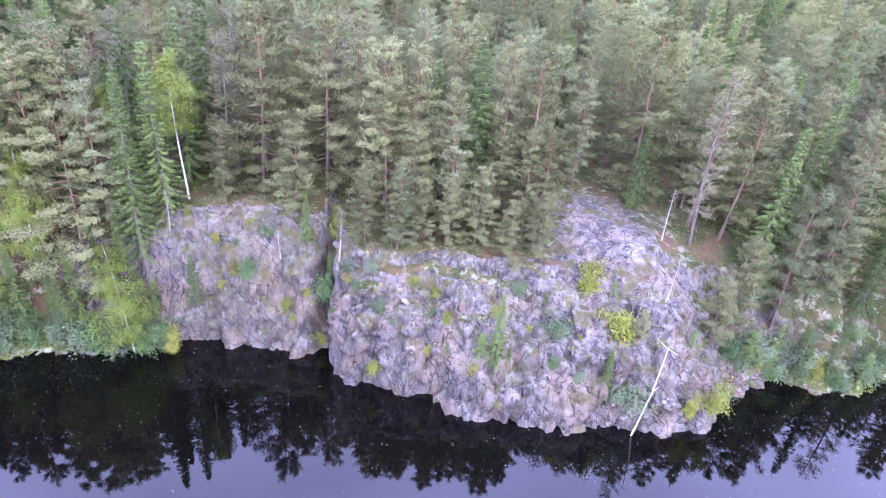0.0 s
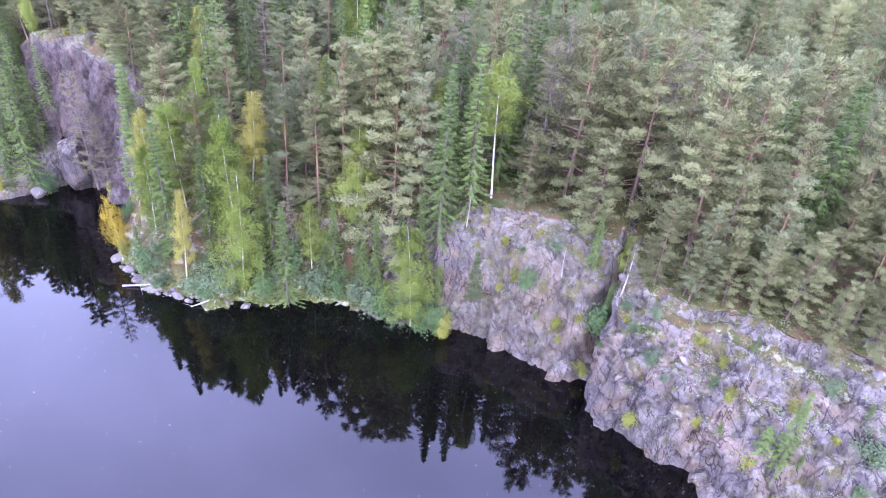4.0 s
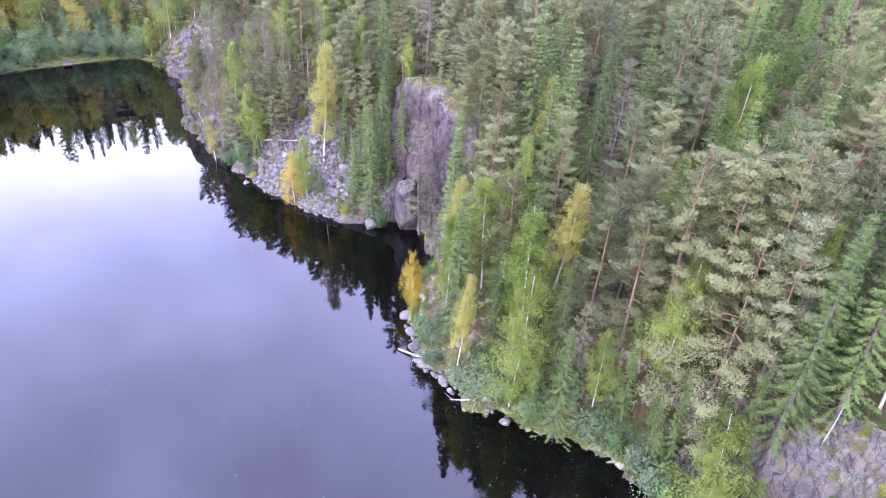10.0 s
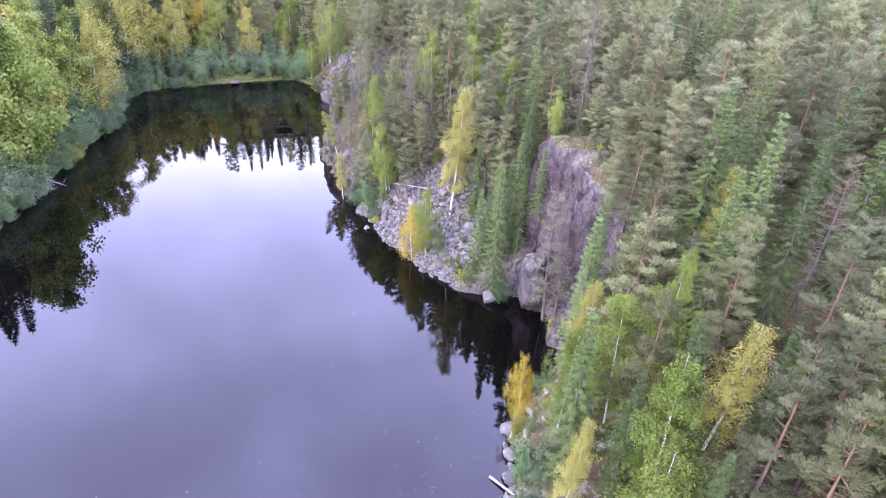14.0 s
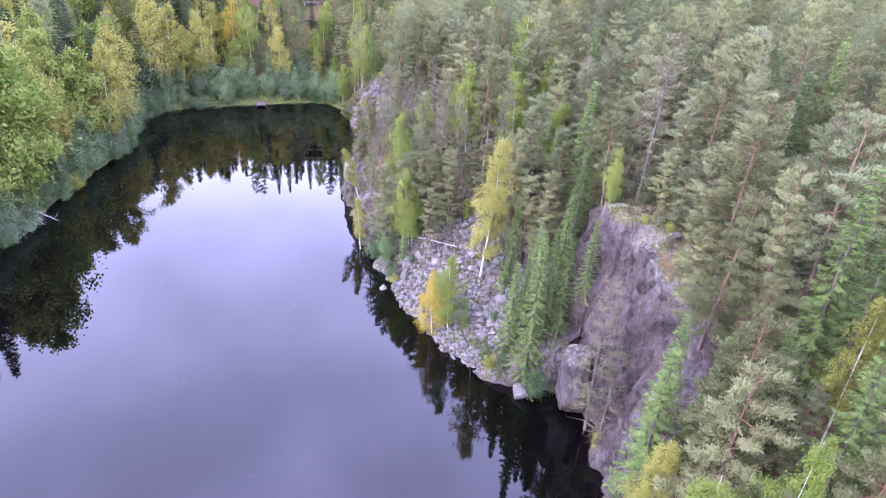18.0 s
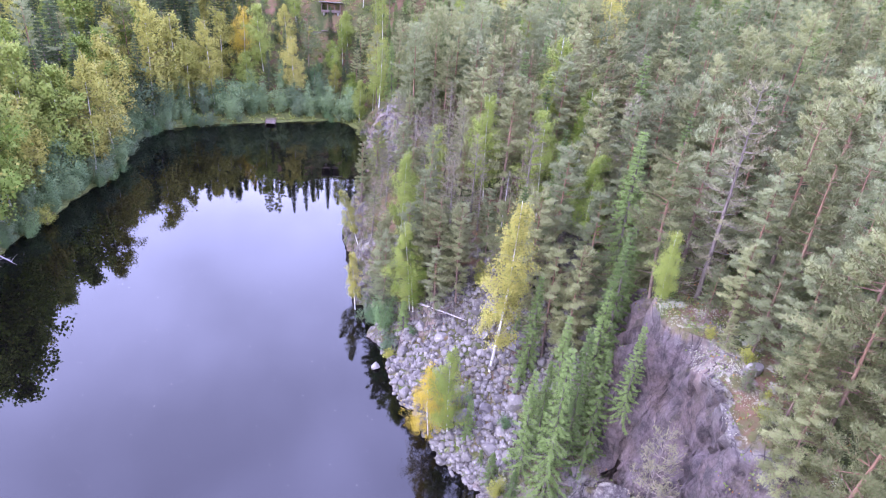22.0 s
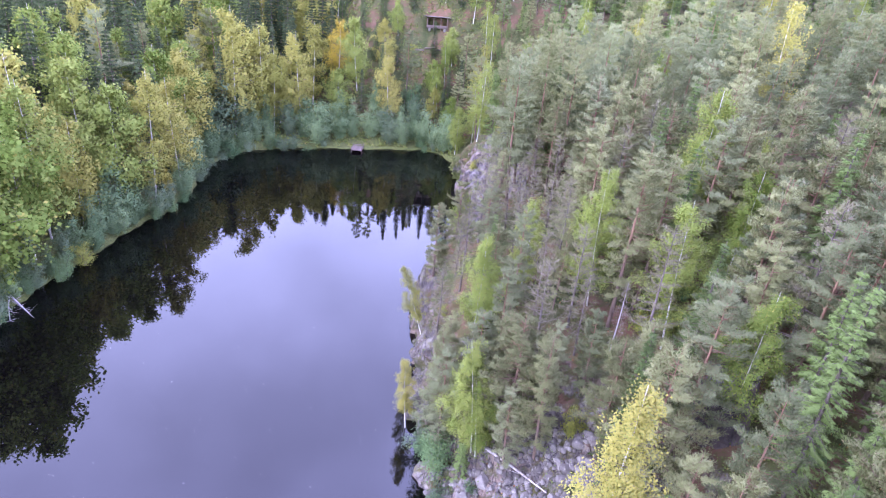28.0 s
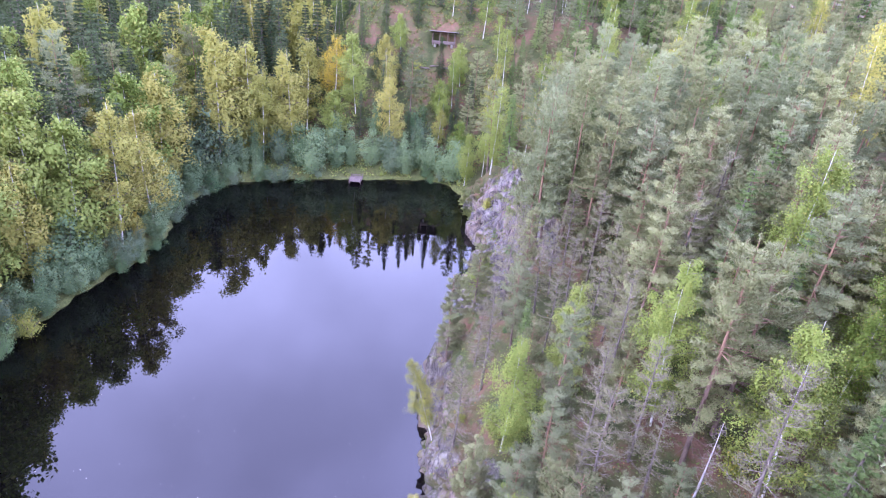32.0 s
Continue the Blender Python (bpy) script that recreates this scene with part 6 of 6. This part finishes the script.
def jetty(x, y):
    root = tagged(new("jetty"), "small weathered grey wooden jetty at the lake's end", "jetty")
    root.matrix_basis = pose(x, y, 0, 0, 0, 6)
    plank = box(0.2, 2.2, 0.04, M_GREY_WOOD, "plank")
    for i in range(13):
        part("plank", plank, root, at=pose(-1.35 + i * 0.225, 0, 0.48, 0, rs.uniform(-.5, .5), 0))
    beam, post = box(3.2, 0.12, 0.14, M_GREY_WOOD, "beam"), box(0.12, 0.12, 1.6, M_GREY_WOOD, "post")
    for s in (-0.85, 0.85):
        part("beam", beam, root, at=pose(0, s, 0.38))
        for px in (-1.2, 1.3):
            part("post", post, root, at=pose(px, s * 1.2, 0.25))
    rail = box(1.2, 0.08, 0.06, M_GREY_WOOD, "rail")
    part("bench", box(0.35, 1.5, 0.05, M_GREY_WOOD, "bench"), root, at=pose(-0.9, 0, 0.9))
    for s in (-0.6, 0.6):
        part("bench_leg", box(0.3, 0.06, 0.42, M_GREY_WOOD, "bench_leg"), root, at=pose(-0.9, s, 0.69))
    part("rail", rail, root, at=pose(-0.7, 1.1, 1.0))


jetty(-188.3, 4.7)


def shelter(x, y, z):
    """An open-fronted log shelter on the slope above the lake."""
    root = tagged(new("lean_to_shelter"), "open-fronted log shelter with a dark interior above the lake", "shelter")
    root.matrix_basis = pose(x, y, z, 0, 0, 4)
    part("floor", box(3.2, 4.6, 0.14, M_GREY_WOOD, "floor"), root, at=pose(0, 0, 0.4))
    logp = box(0.16, 4.7, 0.16, M_BROWN_WOOD, "wall_log", 0.04)
    for i in range(10):
        part("wall_log", logp, root, at=pose(-1.6, 0, 0.5 + i * 0.155))
    side = box(3.2, 0.16, 0.16, M_BROWN_WOOD, "side_log", 0.04)
    for s in (-2.3, 2.3):
        for i in range(10):
            part("wall_log", side, root, at=pose(0, s, 0.55 + i * 0.155))
    post = box(0.16, 0.16, 2.6, M_GREY_WOOD, "post", 0.03)
    for s in (-2.2, -0.8, 0.8, 2.2):
        part("post", post, root, at=pose(1.7, s, 1.3))
    part("front_rail", box(0.12, 4.6, 0.5, M_GREY_WOOD, "front_rail"), root, at=pose(1.75, 0, 0.75))
    part("roof", box(4.8, 5.8, 0.12, M_ROOF, "roof"), root, at=pose(0.1, 0, 2.55, 0, -9, 0))
    part("bench", box(0.5, 4.0, 0.06, M_GREY_WOOD, "bench"), root, at=pose(-1.1, 0, 0.95))
    for s in (-1.7, 1.7):
        part("foundation_stone", box(3.0, 0.5, 0.8, M_STONE, "foundation_stone", 0.08), root, at=pose(0, s, 0.0))


shelter(-218.5, 15.0, zat(-217.5, 15.0)[0])
for i in range(3):
    tagged(part("bench_log", box(0.3, 2.2, 0.3, M_GREY_WOOD, "bench_log", 0.06), at=pose(-213 - i * 0.5, 12 + i * 2.2, zat(-213 - i * 0.5, 12 + i * 2.2)[0] + 0.18, 0, 0, 20 * i)), "split-log bench on the bare path by the shelter", "bench", "log benches")


# ---- undergrowth, grass, flecks on the water ----
def scatter(n, spot, size, mat, name, label, category, up=0.6):
    P, D, S = [], [], []
    for _ in range(n):
        hit = spot()
        if hit is None:
            continue
        x, y, z = hit
        m = 12
        P.append(np.array([x, y, z + 0.05]) + rs.normal(size=(m, 3)) * (0.28, 0.28, 0.10))
        D.append(rs.normal(size=(m, 3)) + (0, 0, up))
        S.append(rs.uniform(0.6, 1.3, m) * size)
    P, D, S = np.concatenate(P), np.concatenate(D), np.concatenate(S)
    tagged(new(name, mesh_from(name, *diamonds(rs, P, D, S), mat)), label, category, kind="stuff")


def north_spot():
    x, o = rs.uniform(-178, 52), rs.uniform(0.5, 30)
    y = float(np.interp(x, N_X, N_TAB[:, 0])) + o
    z, nz = zat(x, y)
    return (x, y, z) if nz > 0.55 and z > 0.3 and not (-84 < x < -76 and y < 51.5) and not (-106 < x < -93 and o < 12) and not (12 < x < 25 and y < 65) else None


def ledge_spot():
    x = rs.uniform(-26, 34)
    y = float(np.interp(x, N_X, N_TAB[:, 0])) + rs.uniform(0.2, 6.5)
    z, nz = zat(x, y)
    patch = math.sin(x * 1.1 + 1.3 * math.sin(z * 0.8)) * math.sin(z * 0.9 + 1.7 * math.sin(x * 0.6))
    return (x, y, z) if nz > 0.3 and z > 0.6 and patch > 0.1 else None


def hill_spot():
    x, y = rs.uniform(-245, -196), rs.uniform(-12, 30)
    z, nz = zat(x, y)
    return (x, y, z) if math.hypot(x + 217, y - 15) > 4 else None


def low_spot():
    x, y = rs.uniform(-215, -100), rs.uniform(-45, 24)
    z, nz = zat(x, y)
    return (x, y, z) if 0.15 < z < 9 and (x < -183 or y < -23) else None


def rim_spot():
    x = rs.uniform(-24, 36)
    y = float(np.interp(x, N_X, N_TAB[:, 0])) + rs.uniform(1.5, 9.5)
    z, nz = zat(x, y)
    patch = math.sin(x * 0.9 + 1.3 * math.sin(y * 0.7)) * math.sin(y * 1.1 + 1.7 * math.sin(x * 0.5))
    return (x, y, z) if nz > 0.5 and z > 4 and patch > 0.25 else None


def wall_top_spot():
    x, y = rs.uniform(-88, -70), rs.uniform(50.8, 55)
    z, nz = zat(x, y)
    patch = math.sin(x * 1.3 + 1.3 * math.sin(y * 0.9)) * math.sin(y * 1.5 + 1.7 * math.sin(x * 0.8))
    return (x, y, z) if nz > 0.5 and z > 17 and patch > 0.3 else None


M_LICHEN = leafy("reindeer_lichen", (0.27, 0.27, 0.20), (0.41, 0.40, 0.33), (0.30, 0.30, 0.16), 0.2, 0.1)
scatter(5000, rim_spot, 0.075, M_LICHEN, "reindeer_lichen", "pale cushions of lichen along the cliff's brink", "lichen", 0.2)
scatter(1300, wall_top_spot, 0.075, M_LICHEN, "reindeer_lichen", "pale cushions of lichen along the cliff's brink", "lichen", 0.2)
for _ in range(46):
    x = rs.uniform(-23, 30)
    y = float(np.interp(x, N_X, N_TAB[:, 0])) + rs.uniform(3.0, 8.5)
    if zat(x, y)[1] > 0.6 and zat(x, y)[0] > 5:
        boulder(x, y, rs.uniform(0.25, 0.7), "lichened stone lying on the cliff's brink", flat=0.5, sink=0.5)
M_BERRY = leafy("bilberry_leaves", (0.07, 0.10, 0.03), (0.16, 0.20, 0.06), (0.30, 0.12, 0.06), 0.18, 0.25)
M_GRASS = leafy("shore_grass", (0.12, 0.17, 0.04), (0.26, 0.30, 0.09), (0.36, 0.30, 0.12), 0.25, 0.25)
scatter(1300, ledge_spot, 0.09, M_GRASS, "ledge_grass", "dry grass and heather tufts in the joints of the cliff", "grass", 0.8)
scatter(13000, north_spot, 0.15, M_BERRY, "undergrowth", "low bilberry and heather shrubs on the forest floor", "undergrowth")
scatter(4200, hill_spot, 0.34, M_BERRY, "undergrowth", "low green and reddish shrubs on the slope under the shelter", "undergrowth")
scatter(5000, low_spot, 0.32, M_GRASS, "shore_grass", "rough green grass and sedge on the low shore", "grass", 1.8)


def flecks():
    """Fallen leaves and pollen floating on the lake."""
    k = Mat("floating_leaves")
    isl = k.n.new("ShaderNodeNewGeometry").outputs["Random Per Island"]
    m = k.done(k.ramp(isl, [(0.0, (0.25, 0.23, 0.18)), (1.0, (0.50, 0.48, 0.45))]), 0.6)
    P = []
    for _ in range(3000):
        u = rs.rand()
        x = rs.uniform(-60, 60)
        if u < 0.6:
            y = float(np.interp(x, N_X, N_TAB[:, 0])) - abs(rs.normal()) * 9 - 0.3
        else:
            x = rs.uniform(-130, 60)
            y = float(np.interp(x, N_X, N_TAB[:, 0])) - rs.uniform(0.3, 34)
        P.append((x, y, 0.012))
    P = np.array(P)
    a = rs.uniform(0, 6.28, len(P))
    r = rs.uniform(0.015, 0.042, len(P))
    q = np.stack([P + np.stack([np.cos(a + t) * r, np.sin(a + t) * r * 0.7, 0 * a], 1) for t in (0, 1.57, 3.14, 4.71)], 1).reshape(-1, 3)
    tagged(new("floating_leaves", mesh_from("floating_leaves", q, np.arange(len(q)).reshape(-1, 4), m)), "pale fallen leaves and pollen afloat on black water", "leaves", kind="stuff")


flecks()
